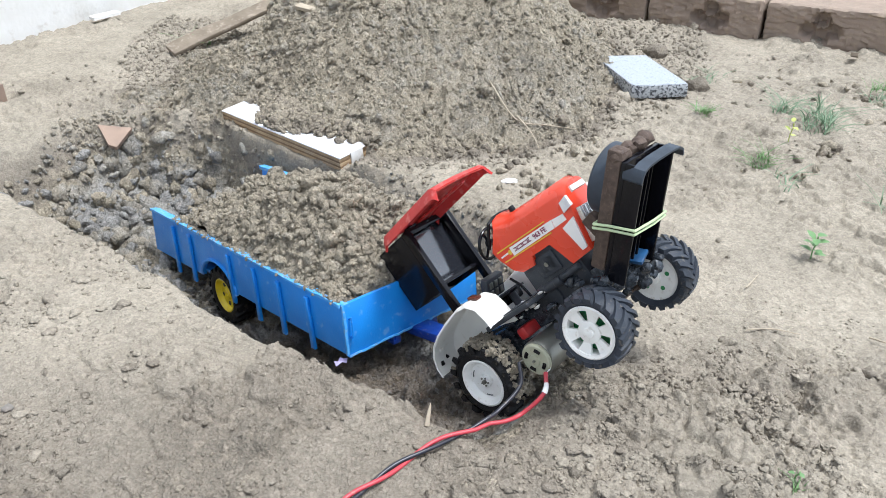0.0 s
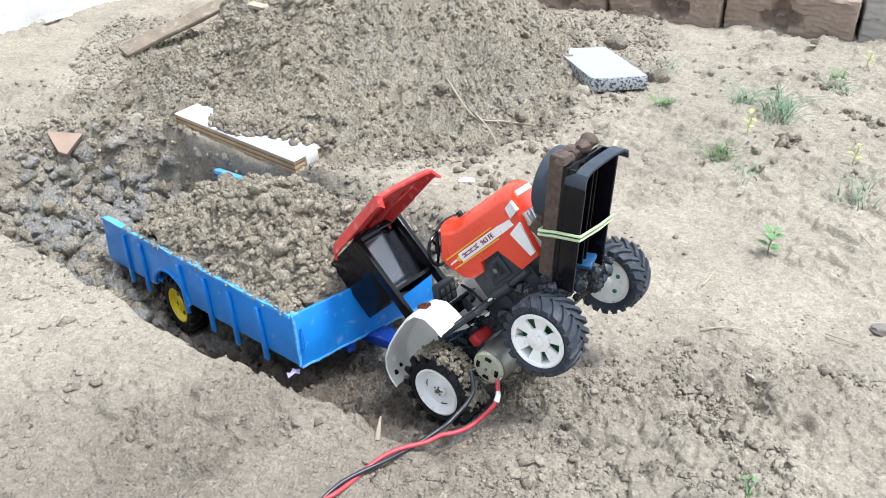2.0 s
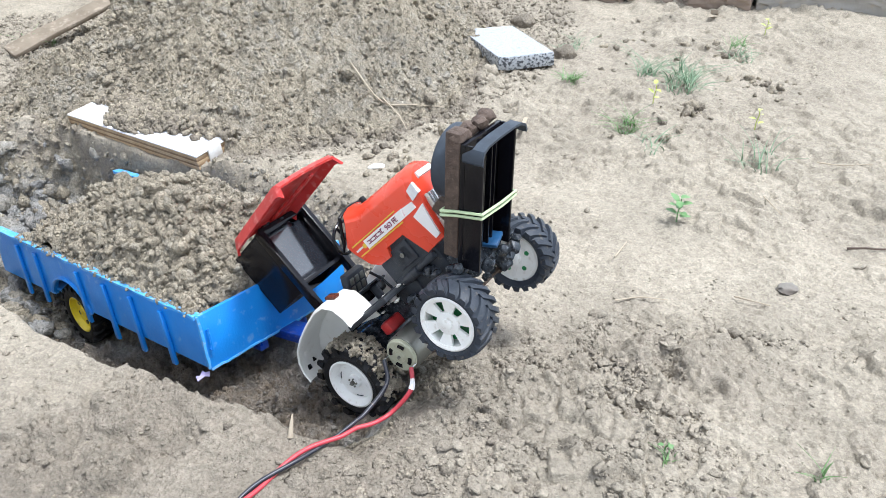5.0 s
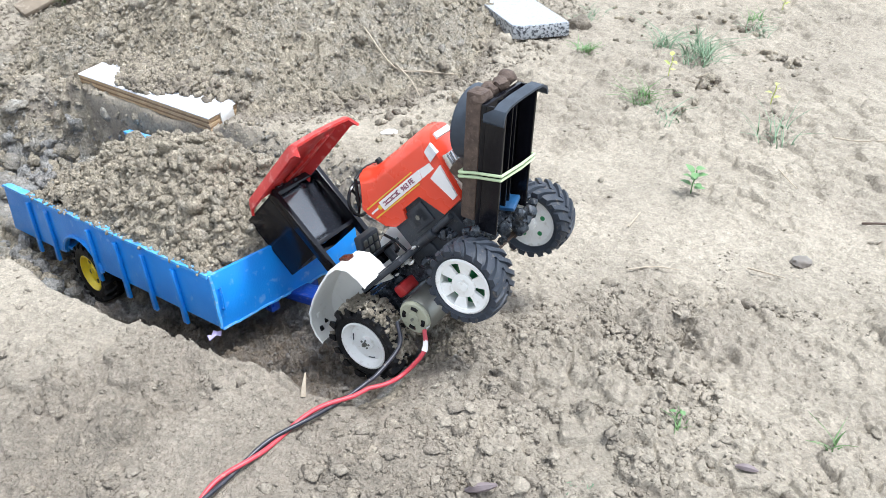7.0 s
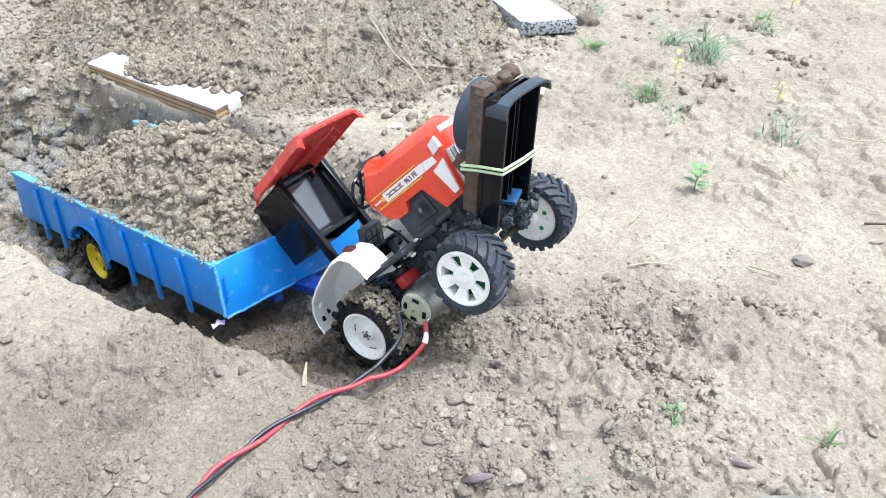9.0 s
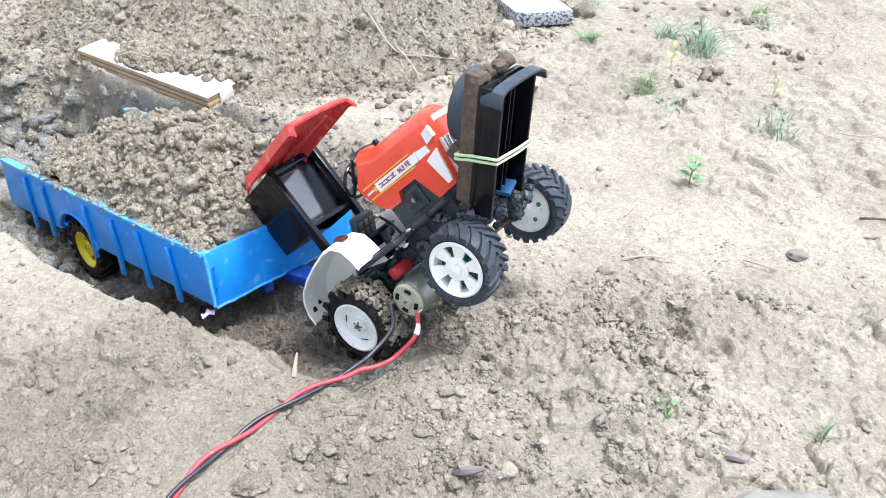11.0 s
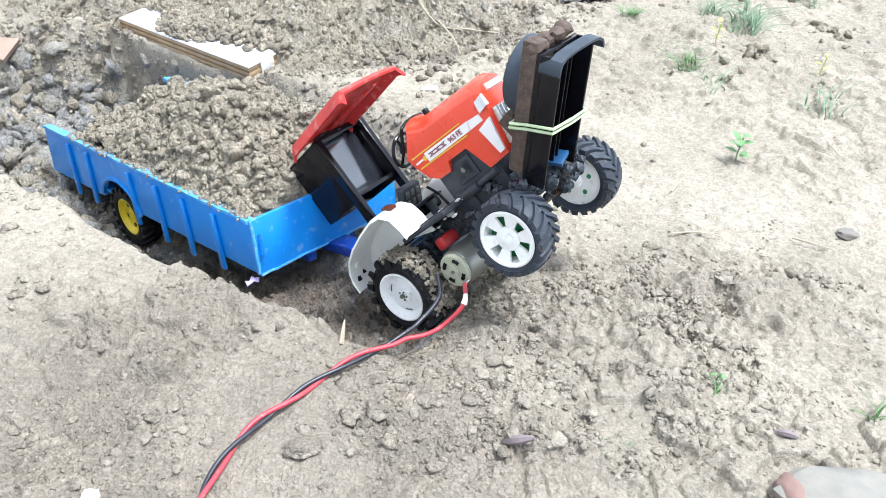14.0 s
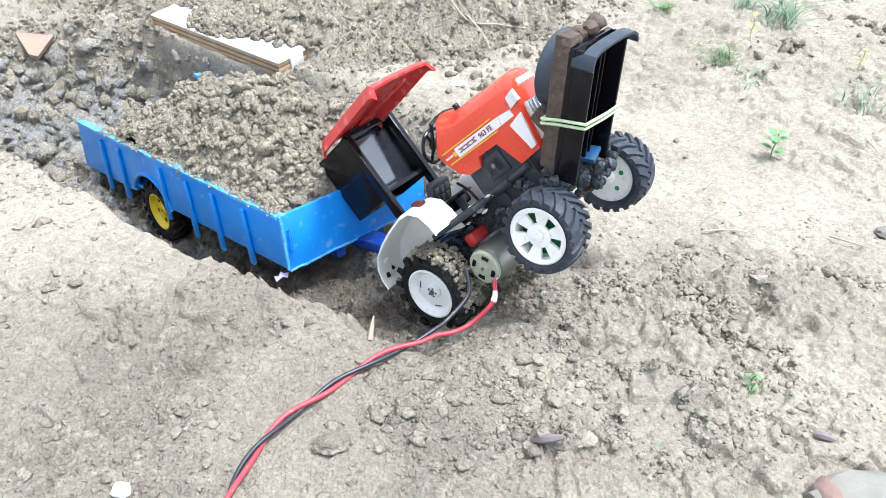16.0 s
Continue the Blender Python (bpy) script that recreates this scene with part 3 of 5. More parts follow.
def hood():
    outline = [(0.0815, 0.1215), (0.064, 0.101), (0.0665, 0.085), (0.074, 0.070), (0.083, 0.0635), (0.0985, 0.063), (0.1025, 0.071), (0.1265, 0.0705), (0.1305, 0.064), (0.136, 0.046), (0.1625, 0.0475), (0.1715, 0.092), (0.1725, 0.106), (0.166, 0.1105), (0.13, 0.1125), (0.10, 0.1145), (0.092, 0.1165)]
    half = 0.0185
    bm = bmesh.new()
    layers = []
    for s in (-1, -0.96, -0.85, -0.65, -0.35, 0, 0.35, 0.65, 0.85, 0.96, 1):
        layer = []
        for x, z in outline:
            drop = 0.011 * abs(s) ** 3.2 * max(0.0, min(1.0, (z - 0.088) / 0.02))
            pull = 0.0035 * abs(s) ** 4 if x > 0.16 else 0.0
            narrow = 1.0 - 0.12 * max(0, (x - 0.13) / 0.04)
            layer.append(bm.verts.new((x - pull, s * half * narrow, z - drop)))
        layers.append(layer)
    k = len(outline)
    for p, q in zip(layers, layers[1:]):
        for i in range(k):
            bm.faces.new((p[i], q[i], q[(i + 1) % k], p[(i + 1) % k]))
    bmesh.ops.triangulate(bm, faces=[bm.faces.new(layers[0]), bm.faces.new(layers[-1][::-1])])
    return bm


hood_part = part("hood", hood(), M_RED, tractor, "glossy orange-red plastic hood")
part("fuel_cap", rod((0.098, 0, 0.113), (0.098, 0, 0.1195), 0.0028, bevel=0.0006), M_BLACK, hood_part, "black filler cap")
part("dashboard_rim", tube([Vector((0.0812 - 0.018 * t, 0.0192 * math.cos(a) * 0.93, 0.1195 - 0.021 * t)) for a, t in ((3.14, 1), (3.1, 0.5), (2.9, 0.1), (2.2, -0.02), (1.57, -0.06), (0.95, -0.02), (0.25, 0.1), (0.05, 0.5), (0, 1))], 0.0016), M_BLACK, hood_part, "black dashboard edge")


def decal(points, mat, name, y=-0.0189, thick=0.0005, owner=None, label=""):
    return part(name, prism(points, y, y + thick + 0.001, 0.0), mat, owner or hood_part, label, smooth=False)


SIDE = -0.0190
decal([(0.0855, 0.0805), (0.141, 0.0795), (0.1435, 0.0870), (0.0855, 0.0890)], M_DECAL, "name_strip", SIDE, label="white sticker strip with maroon print")
decal([(0.1415, 0.0795), (0.1565, 0.0795), (0.1565, 0.0855), (0.1438, 0.0868)], M_DECAL, "name_strip", SIDE + 0.001)
decal([(0.0690, 0.0905), (0.136, 0.0889), (0.136, 0.0898), (0.0690, 0.0917)], M_GOLD, "yellow_line", SIDE)
decal([(0.0715, 0.0795), (0.136, 0.0775), (0.136, 0.0786), (0.0715, 0.0807)], M_GOLD, "yellow_line", SIDE)
for k in range(5):
    decal([(0.0705 + 0.0021 * k, 0.0846), (0.0719 + 0.0021 * k, 0.0846), (0.0719 + 0.0021 * k, 0.0864), (0.0705 + 0.0021 * k, 0.0864)], M_DECAL, "dot_mark", SIDE)
part("round_badge", rod((0.0833, SIDE, 0.0851), (0.0833, SIDE + 0.002, 0.0851), 0.0022), M_GOLD, hood_part, "small round yellow badge")
# the maker's name as plain strokes
for k, (wide, tall) in enumerate(((0.0034, 0.0036), (0.0040, 0.0034), (0.0034, 0.0036), (0.0034, 0.0036), (0.0034, 0.0036), (0.0026, 0.0042))):
    x0 = 0.0895 + 0.0041 * k
    z0 = 0.0829 - 0.0001 * k
    bm = bmesh.new()
    for a, b, c, d in ((0, wide, 0, 0.0009), (0, wide, tall - 0.0009, tall), (0, 0.0009, 0, tall) if k % 2 else (wide - 0.0009, wide, 0, tall)):
        prism([(x0 + a, z0 + c), (x0 + b, z0 + c), (x0 + b, z0 + d), (x0 + a, z0 + d)], SIDE - 0.0003, SIDE + 0.0004, 0, bm)
    part("maroon_mark", bm, M_INK, hood_part, smooth=False)


def lettering(text, size, mat, parent, m, name="print"):
    cu = bpy.data.curves.new(name, "FONT")
    cu.body, cu.size, cu.extrude, cu.resolution_u = text, size, 0.0002, 2
    cu.offset = 0.0001
    tmp = bpy.data.objects.new(name, cu)
    me = bpy.data.meshes.new_from_object(tmp)
    bpy.data.objects.remove(tmp)
    me.materials.clear()
    me.materials.append(mat)
    ob = new(name, me)
    ob.parent = parent
    ob.matrix_basis = m
    return ob


lettering("963 FE", 0.0062, M_INK, hood_part, pose(0.1165, SIDE - 0.0002, 0.0818, 90, 0.5, 0))
decal([(0.1585, 0.0850), (0.1690, 0.0870), (0.1695, 0.0965), (0.1600, 0.0945)], M_LENS, "headlight", -0.0180, 0.003, label="clear plastic headlight")
decal([(0.1485, 0.0755), (0.1640, 0.0785), (0.1590, 0.0515), (0.1530, 0.0508)], M_DECAL, "side_grille", -0.0184, 0.002, label="white side panel")
part("headlight", prism([(0.1585, 0.0850), (0.1690, 0.0870), (0.1695, 0.0965), (0.1600, 0.0945)], 0.0155, 0.0180, 0), M_LENS, hood_part)
for k in range(6):
    y = -0.0125 + 0.005 * k
    part("grille_bar", box(0.1655, 0.1705, y - 0.0017, y + 0.0017, 0.052, 0.083, 0.0004, m=pose(0.0, 0, 0, 0, 0, 0) @ pose(0.168, 0, 0.068, 0, 11, 0) @ pose(-0.168, 0, -0.068)), M_CHROME, hood_part, "pale metal grille bar")
decal([(0.1712, 0.0955), (0.1735, 0.0965), (0.1735, 0.1010), (0.1715, 0.1010)], M_DECAL, "front_badge", -0.010, 0.019, label="white front badge")

# engine and chassis
engine = part("engine_block", box(0.078, 0.142, -0.0145, 0.0145, 0.022, 0.074, 0.002), M_DARK, tractor, "dark grey moulded engine side")
for x0, x1, z0, z1 in ((0.096, 0.122, 0.048, 0.067), (0.099, 0.108, 0.051, 0.064), (0.110, 0.119, 0.051, 0.064)):
    part("engine_panel", box(x0, x1, -0.0163, -0.0140, z0, z1, 0.0006), M_DARK, engine)
part("engine_bolt", rod((0.109, -0.0175, 0.058), (0.109, -0.014, 0.058), 0.0022, sides=8), M_STEEL, engine, "steel bolt head")
part("fuel_filter", rod((0.094, -0.019, 0.040), (0.116, -0.019, 0.040), 0.0042, bevel=0.001), M_DARK, engine)
part("exhaust_pipe", rod((0.116, -0.018, 0.041), (0.140, -0.018, 0.042), 0.003, bevel=0.0006), M_DARK, engine)
part("gear_housing", rod((0.088, -0.017, 0.030), (0.088, 0.017, 0.030), 0.015, bevel=0.0015), M_DARK, engine)
part("chassis", box(-0.020, 0.165, -0.013, 0.013, 0.012, 0.034, 0.003), M_GUNK, tractor, "black chassis with glue smears")
part("rear_axle", rod((0, -0.045, 0), (0, 0.045, 0), 0.007), M_GUNK, tractor)
part("gearbox", box(-0.022, 0.028, -0.024, 0.024, -0.010, 0.030, 0.004), M_GUNK, tractor)
foot = part("foot_platform", box(0.028, 0.090, -0.046, 0.046, 0.036, 0.041, 0.0012), M_DARK, tractor, "ribbed dark grey foot platform")
for i in range(6):
    part("tread_rib", box(0.046 + 0.007 * i, 0.0475 + 0.007 * i, -0.044, -0.020, 0.041, 0.0422, 0.0003), M_DARK, foot)
for i in range(4):
    part("tread_rib", box(0.044, 0.086, -0.043 + 0.007 * i, -0.0418 + 0.007 * i, 0.041, 0.0421, 0.0003), M_DARK, foot)
for k in range(26):
    bm = lump(bmesh.new(), (random.uniform(0.03, 0.16), random.uniform(-0.028, 0.016), random.uniform(0.014, 0.038)), random.uniform(0.003, 0.007), k, 0.5, (1.2, 1, 0.7), 2)
    part("glue_blob", bm, M_GUNK, tractor, "lumpy grey-black glue on the chassis")
bm = bmesh.new()
for k in range(9):
    lump(bm, (random.uniform(0.055, 0.095), random.uniform(-0.036, -0.015), random.uniform(0.030, 0.042)), random.uniform(0.0015, 0.0034), k + 40, 0.5, (1.5, 1, 0.6), 1)
for k in range(16):
    lump(bm, (random.uniform(0.058, 0.10), random.uniform(-0.034, -0.012), random.uniform(0.036, 0.043)), random.uniform(0.0010, 0.0024), k + 60, 0.5, (1.5, 1, 0.6), 1)
part("white_glue", bm, M_TAPE, tractor, "white glue residue")
part("motor_clamp", box(0.044, 0.056, -0.032, -0.010, 0.012, 0.024, 0.003), M_REDCLAMP, tractor, "red painted motor mount")

# seat, levers and steering
seat = part("seat", box(0.012, 0.038, -0.012, 0.014, 0.046, 0.056, 0.003), M_BLACK, tractor, "black moulded seat")
backrest = part("backrest", box(-0.0045, 0.0045, -0.012, 0.014, -0.011, 0.011, 0.002), M_DARK, tractor, "grey lattice seat back", at=pose(0.020, 0, 0.070, 0, 35, 0))
for i in range(2):
    for j in range(3):
        part("lattice_pocket", box(0.0043, 0.0056, -0.009 + 0.0072 * j, -0.0042 + 0.0072 * j, -0.008 + 0.0085 * i, -0.0015 + 0.0085 * i, 0.0004), M_STEEL, backrest)
pad = part("seat_pad", box(0.030, 0.052, -0.016, 0.006, 0.0545, 0.0570, 0.0008), M_BLACK, tractor)
for i in range(4):
    for j in range(4):
        part("pad_stud", box(0.0315 + 0.005 * i, 0.035 + 0.005 * i, -0.0148 + 0.005 * j, -0.0112 + 0.005 * j, 0.057, 0.0585, 0.0004), M_DARK, pad)
part("pad_post", rod((0.041, -0.004, 0.041), (0.041, -0.004, 0.0545), 0.004), M_DARK, tractor)
part("gear_lever", tube([(0.058, -0.002, 0.041), (0.056, -0.003, 0.055), (0.051, -0.005, 0.066)], 0.0013), M_BLACK, tractor)
steer = part("steering_column", rod((0.047, 0, 0.1065), (0.072, 0, 0.100), 0.0022), M_DARK, tractor)
wheel_m = pose(0.050, 0, 0.1045, 0, -58, 0)
part("steering_rim", tube([wheel_m @ Vector((0.0148 * math.cos(a), 0.0148 * math.sin(a), 0)) for a in [2 * math.pi * k / 32 for k in range(33)]], 0.0016), M_BLACK, steer, "black steering wheel rim")
for a in (90, 210, 330):
    part("spoke", rod(wheel_m @ Vector((0, 0, 0)), wheel_m @ Vector((0.0146 * math.cos(radians(a)), 0.0146 * math.sin(radians(a)), 0)), 0.0013, sides=8), M_BLACK, steer)
part("steering_boss", rod(wheel_m @ Vector((0, 0, -0.001)), wheel_m @ Vector((0, 0, 0.002)), 0.0042, bevel=0.0006), M_BLACK, steer)


# mudguards
def fender(side):
    """side -1: near flank; a narrow shelf over the wheel and an inner wall that drops to the chassis."""
    arch = [(-0.047, 0.024), (-0.047, 0.034), (-0.042, 0.045), (-0.032, 0.054), (-0.016, 0.061), (0.004, 0.0665), (0.026, 0.0705), (0.040, 0.0695), (0.050, 0.0620), (0.054, 0.050), (0.055, 0.040)]
    foot = [(-0.038, 0.020), (-0.034, 0.024), (-0.027, 0.029), (-0.018, 0.033), (-0.008, 0.036), (0.008, 0.037), (0.024, 0.036), (0.036, 0.034), (0.045, 0.032), (0.050, 0.031), (0.053, 0.031)]
    bm = bmesh.new()
    rows = [[bm.verts.new((x, side * 0.0285, z)) for x, z in foot]]
    for y, d in ((0.0285, 0.0045), (0.0300, 0.0010), (0.0330, 0.0), (0.0460, -0.0006), (0.0590, 0.0), (0.0615, 0.0006), (0.0628, 0.0026)):
        row = []
        for x, z in arch:
            nx, nz = x - 0.006, z - 0.01
            ln = math.hypot(nx, nz)
            row.append(bm.verts.new((x - nx / ln * d, side * y, z - nz / ln * d)))
        rows.append(row)
    for p, q in zip(rows, rows[1:]):
        for i in range(len(p) - 1):
            bm.faces.new((p[i], p[i + 1], q[i + 1], q[i]))
    bmesh.ops.subdivide_edges(bm, edges=bm.edges[:], cuts=1, use_grid_fill=True, smooth=0.4)
    bmesh.ops.recalc_face_normals(bm, faces=bm.faces[:])
    bmesh.ops.solidify(bm, geom=bm.faces[:], thickness=0.0013)
    return bm


for side in (-1, 1):
    f = part("mudguard", fender(side), M_WHITE, tractor, "white plastic rear mudguard")
    lampm = pose(0.0415, side * 0.0478, 0.0693, 0, 24, 0)
    part("side_lamp", box(-0.0055, 0.0055, -0.0042, 0.0042, -0.001, 0.0022, 0.0009, m=lampm), M_AMBER, f, "dark brown lamp lens")
    for z, x, y in ((0.0350, -0.0465, 0.052), (0.0385, -0.0460, 0.043)):
        part("tail_slot", box(-0.0024, 0.0024, -0.0022, 0.0022, -0.0024, 0.0024, 0.0008, m=pose(x, side * y, z, 0, -86, 20)), M_BLACK, f, "dark tail lamp hole")
    part("tail_clip", box(-0.0022, 0.0022, -0.0026, 0.0026, -0.0018, 0.0018, 0.0005, m=pose(-0.0385, side * 0.050, 0.0470, 0, -60, 0)), M_WHITE, f)
    part("hazard_label", box(0.030, 0.0405, side * 0.0296 - 0.0004, side * 0.0296 + 0.0004, 0.048, 0.055, 0), M_AMBER, f, smooth=False)
    part("hazard_stripe", box(0.0305, 0.040, side * 0.0292 - 0.0004, side * 0.0292 + 0.0004, 0.0455, 0.0475, 0), M_GOLD, f, smooth=False)


# wheels
def tyre(radius, inner, half, shoulder):
    prof = [(inner, -half * 0.82), (inner + 0.003, -half * 0.95), ((radius + inner) / 2, -half), (radius - shoulder, -half * 0.95), (radius - shoulder * 0.3, -half * 0.75), (radius, -half * 0.4), (radius, half * 0.4), (radius - shoulder * 0.3, half * 0.75), (radius - shoulder, half * 0.95), ((radius + inner) / 2, half), (inner + 0.003, half * 0.95), (inner, half * 0.82)]
    return lathe(prof, 48)


def lug(angle, radius, half, tall, thick, sweep, side):
    """One slanting bar of the tread, from the middle to a shoulder."""
    bm = bmesh.new()
    rows = []
    steps = 5
    for i in range(steps + 1):
        t = i / steps
        y = side * half * (0.02 + 0.98 * t)
        a = angle + sweep * t
        top = radius + tall - 0.0022 * max(0, t - 0.55) / 0.45
        low = radius - 0.0025 - 0.004 * max(0, t - 0.6)
        w = thick * (0.85 + 0.3 * t)
        row = []
        for rr, ww in ((low, 1.25), (top, 0.85)):
            for s in (-1, 1):
                b = a + s * w * ww / (2 * rr)
                row.append(bm.verts.new((rr * math.cos(b), y, rr * math.sin(b))))
        rows.append(row)
    order = (0, 1, 3, 2)
    for p, q in zip(rows, rows[1:]):
        for k in range(4):
            i, j = order[k], order[(k + 1) % 4]
            bm.faces.new((p[i], p[j], q[j], q[i]))
    for row in (rows[0], rows[-1]):
        bm.faces.new([row[i] for i in order])
    return bm


def rear_wheel(centre, side):
    hub = part("rear_wheel", lathe([(0.0235, -0.0105), (0.0240, -0.0125), (0.0225, -0.0128), (0.0215, -0.0112), (0.0190, -0.0095), (0.0175, -0.0060), (0.0100, -0.0045), (0.0065, -0.0050), (0.0060, -0.0085), (0.0022, -0.0088), (0.0022, 0.010), (0.0225, 0.010)], 44), M_RIM, tractor, "white plastic rear wheel rim", at=Matrix.Translation(centre) @ pose(0, 0, 0, 0, 37, 0 if side < 0 else 180))
    t = part("tyre", tyre(0.0360, 0.0225, 0.0130, 0.006), M_RUBBER, hub, "black rubber tyre caked with soil")
    for k in range(15):
        a = 2 * math.pi * k / 15
        for s in (-1, 1):
            part("tread_lug", lug(a + (0.2 if s > 0 else 0), 0.0355, 0.0138, 0.0042, 0.0052, -0.30, s), M_RUBBER, t)
    for k in range(5):
        a = 2 * math.pi * k / 5
        part("wheel_bolt", rod((0.0040 * math.cos(a), -0.0098, 0.0040 * math.sin(a)), (0.0040 * math.cos(a), -0.0082, 0.0040 * math.sin(a)), 0.0009, sides=6), M_STEEL, hub)
    part("axle_nut", rod((0, -0.0112, 0), (0, -0.008, 0), 0.0022, sides=6), M_STEEL, hub, "grey axle nut")
    for a0 in (0.5, 2.7, 4.6):
        part("dirt_crease", tube([(0.0155 * math.cos(a0 + 0.12 * i), -0.0061, 0.0155 * math.sin(a0 + 0.12 * i)) for i in range(5)], 0.0005, 5), M_DARK, hub)
    rng = np.random.default_rng(7 + side)
    pts, sz = [], []
    for k in range(400):
        a = rng.uniform(-0.3, 2.1) if k % 5 else rng.uniform(0, 6.28)
        rr = rng.uniform(0.0355, 0.0395)
        pts.append((rr * math.cos(a), rng.uniform(-0.012, 0.013), rr * math.sin(a)))
        sz.append(rng.uniform(0.0011, 0.0034))
    mud = clods("caked_soil", pts, sz, rng.uniform(0.32, 0.44, len(pts)), "crumbly brown soil stuck to the tread", 11, hub)
    return hub


rear_wheel((0, -0.0495, 0), -1)
rear_wheel((0, 0.0495, 0), 1)


def front_wheel(centre, side, steer_angle):
    m = Matrix.Translation(centre) @ pose(0, 0, 0, 0, 20, steer_angle + (0 if side < 0 else 180))
    hub = part("front_wheel", lathe([(0.0215, -0.0115), (0.0236, -0.0140), (0.0222, -0.0150), (0.0195, -0.0142), (0.0190, -0.0080), (0.0190, 0.0100), (0.0225, 0.0110)], 44, closed=True), M_RIM, tractor, "white plastic front wheel rim", at=m)
    for k in range(6):
        a = 2 * math.pi * k / 6
        bm = bmesh.new()
        pts = []
        for rr, w in ((0.0035, 0.0020), (0.0100, 0.0034), (0.0200, 0.0062)):
            pts.append((rr, w))
        top = [bm.verts.new((rr * math.cos(a) - s * w * math.sin(a), -0.0120 - 0.0015 * (rr > 0.015), rr * math.sin(a) + s * w * math.cos(a))) for s in (1, -1) for rr, w in (pts if s > 0 else pts[::-1])]
        ex = bmesh.ops.extrude_face_region(bm, geom=[bm.faces.new(top)])["geom"]
        bmesh.ops.translate(bm, vec=(0, 0.0025, 0), verts=[v for v in ex if isinstance(v, bmesh.types.BMVert)])
        part("spoke", bm, M_RIM, hub, smooth=False)
    part("hub_plate", rod((0, -0.0128, 0), (0, -0.0098, 0), 0.0100, sides=24, bevel=0.0008), M_RIM, hub)
    part("hub_cap", rod((0, -0.0145, 0), (0, -0.0120, 0), 0.0046, bevel=0.001), M_RIM, hub)
    part("brake_disc", rod((0, -0.0035, 0), (0, -0.0020, 0), 0.0188, sides=32), M_GREEN, hub, "green disc behind the rim slots")
    part("inner_disc", rod((0, 0.0085, 0), (0, 0.0105, 0), 0.0190, sides=32), M_RIM, hub, "pale disc with holes on the inner side")
    part("inner_boss", rod((0, 0.0100, 0), (0, 0.0150, 0), 0.0060, sides=20, bevel=0.001), M_RIM, hub)
    for k in range(5):
        a = 2 * math.pi * k / 5
        part("disc_hole", rod((0.0125 * math.cos(a), 0.0100, 0.0125 * math.sin(a)), (0.0125 * math.cos(a), 0.0108, 0.0125 * math.sin(a)), 0.0021, sides=12), M_GREEN, hub)
    t = part("tyre", tyre(0.0308, 0.0222, 0.0150, 0.005), M_FRUBBER, hub, "blue-black chevron tread tyre")
    for k in range(20):
        a = 2 * math.pi * k / 20
        for s in (-1, 1):
            part("tread_lug", lug(a + (0.07 if s > 0 else 0), 0.0304, 0.0156, 0.0024, 0.0050, -0.34, s), M_FRUBBER, t)
    return hub


front_wheel((0.1435, -0.0480, -0.0055), -1, 4)
front_wheel((0.1500, 0.0545, -0.0040), 1, 4)
bm = box(0.136, 0.152, -0.040, 0.040, 0.006, 0.018, 0.003)
for s in (-1, 1):
    rod((0.1455, s * 0.034, 0.020), (0.1455, s * 0.034, -0.006), 0.0058, bm)
    rod((0.1455, s * 0.030, -0.004), (0.1470, s * 0.046, -0.0045), 0.004, bm)
for k in range(26):
    lump(bm, (random.uniform(0.138, 0.178), random.uniform(-0.036, 0.036), random.uniform(0.0, 0.026)), random.uniform(0.003, 0.0065), k + 90, 0.5, (1.2, 1, 0.9), 2)
part("front_axle", bm, M_GUNK, tractor, "black front axle beam with glue")
part("steering_rod", rod((0.134, -0.030, -0.004), (0.134, 0.040, -0.004), 0.0014), M_IRON, tractor, "thin rusty steering rod")
part("rod_nut", rod((0.134, 0.036, -0.004), (0.134, 0.042, -0.004), 0.0032, sides=6), M_IRON, tractor)

# drive motor
motor = part("drive_motor", rod((0.064, -0.047, -0.006), (0.064, 0.012, -0.006), 0.0165, sides=40, bevel=0.002), M_STEEL, tractor, "dusty grey steel drive motor")
face = part("motor_cap", lathe([(0.0150, -0.0470), (0.0150, -0.0490), (0.0135, -0.0502), (0.0055, -0.0502), (0.0050, -0.0515), (0.0005, -0.0515), (0.0005, -0.0470)], 36), M_CREAM, motor, "cream plastic end cap with slots", at=pose(0.064, 0, -0.006))
for k in range(4):
    a = radians(35 + 90 * k)
    part("vent_slot", tube([(0.0098 * math.cos(a + b), -0.0502, 0.0098 * math.sin(a + b)) for b in (-0.3, -0.15, 0, 0.15, 0.3)], 0.0019, 6), M_BLACK, face, "dark vent slot")
part("motor_shaft", rod((0, -0.0535, 0), (0, -0.0512, 0), 0.0013), M_STEEL, face)
for x, z in ((0.0085, -0.0125), (-0.0125, 0.0060)):
    part("terminal", box(x - 0.0012, x + 0.0012, -0.0560, -0.0495, z - 0.0004, z + 0.0004, 0.0001), M_CHROME, face, "tinned terminal tab")
for k in range(3):
    a = radians(70 + 40 * k)
    part("side_vent", box(-0.005, 0.005, -0.0012, 0.0012, -0.0004, 0.0004, 0.0002, m=pose(0.064 + 0.0146 * math.cos(a), -0.040, -0.006 + 0.0146 * math.sin(a), 0, 90 - math.degrees(a), 90)), M_BLACK, motor)

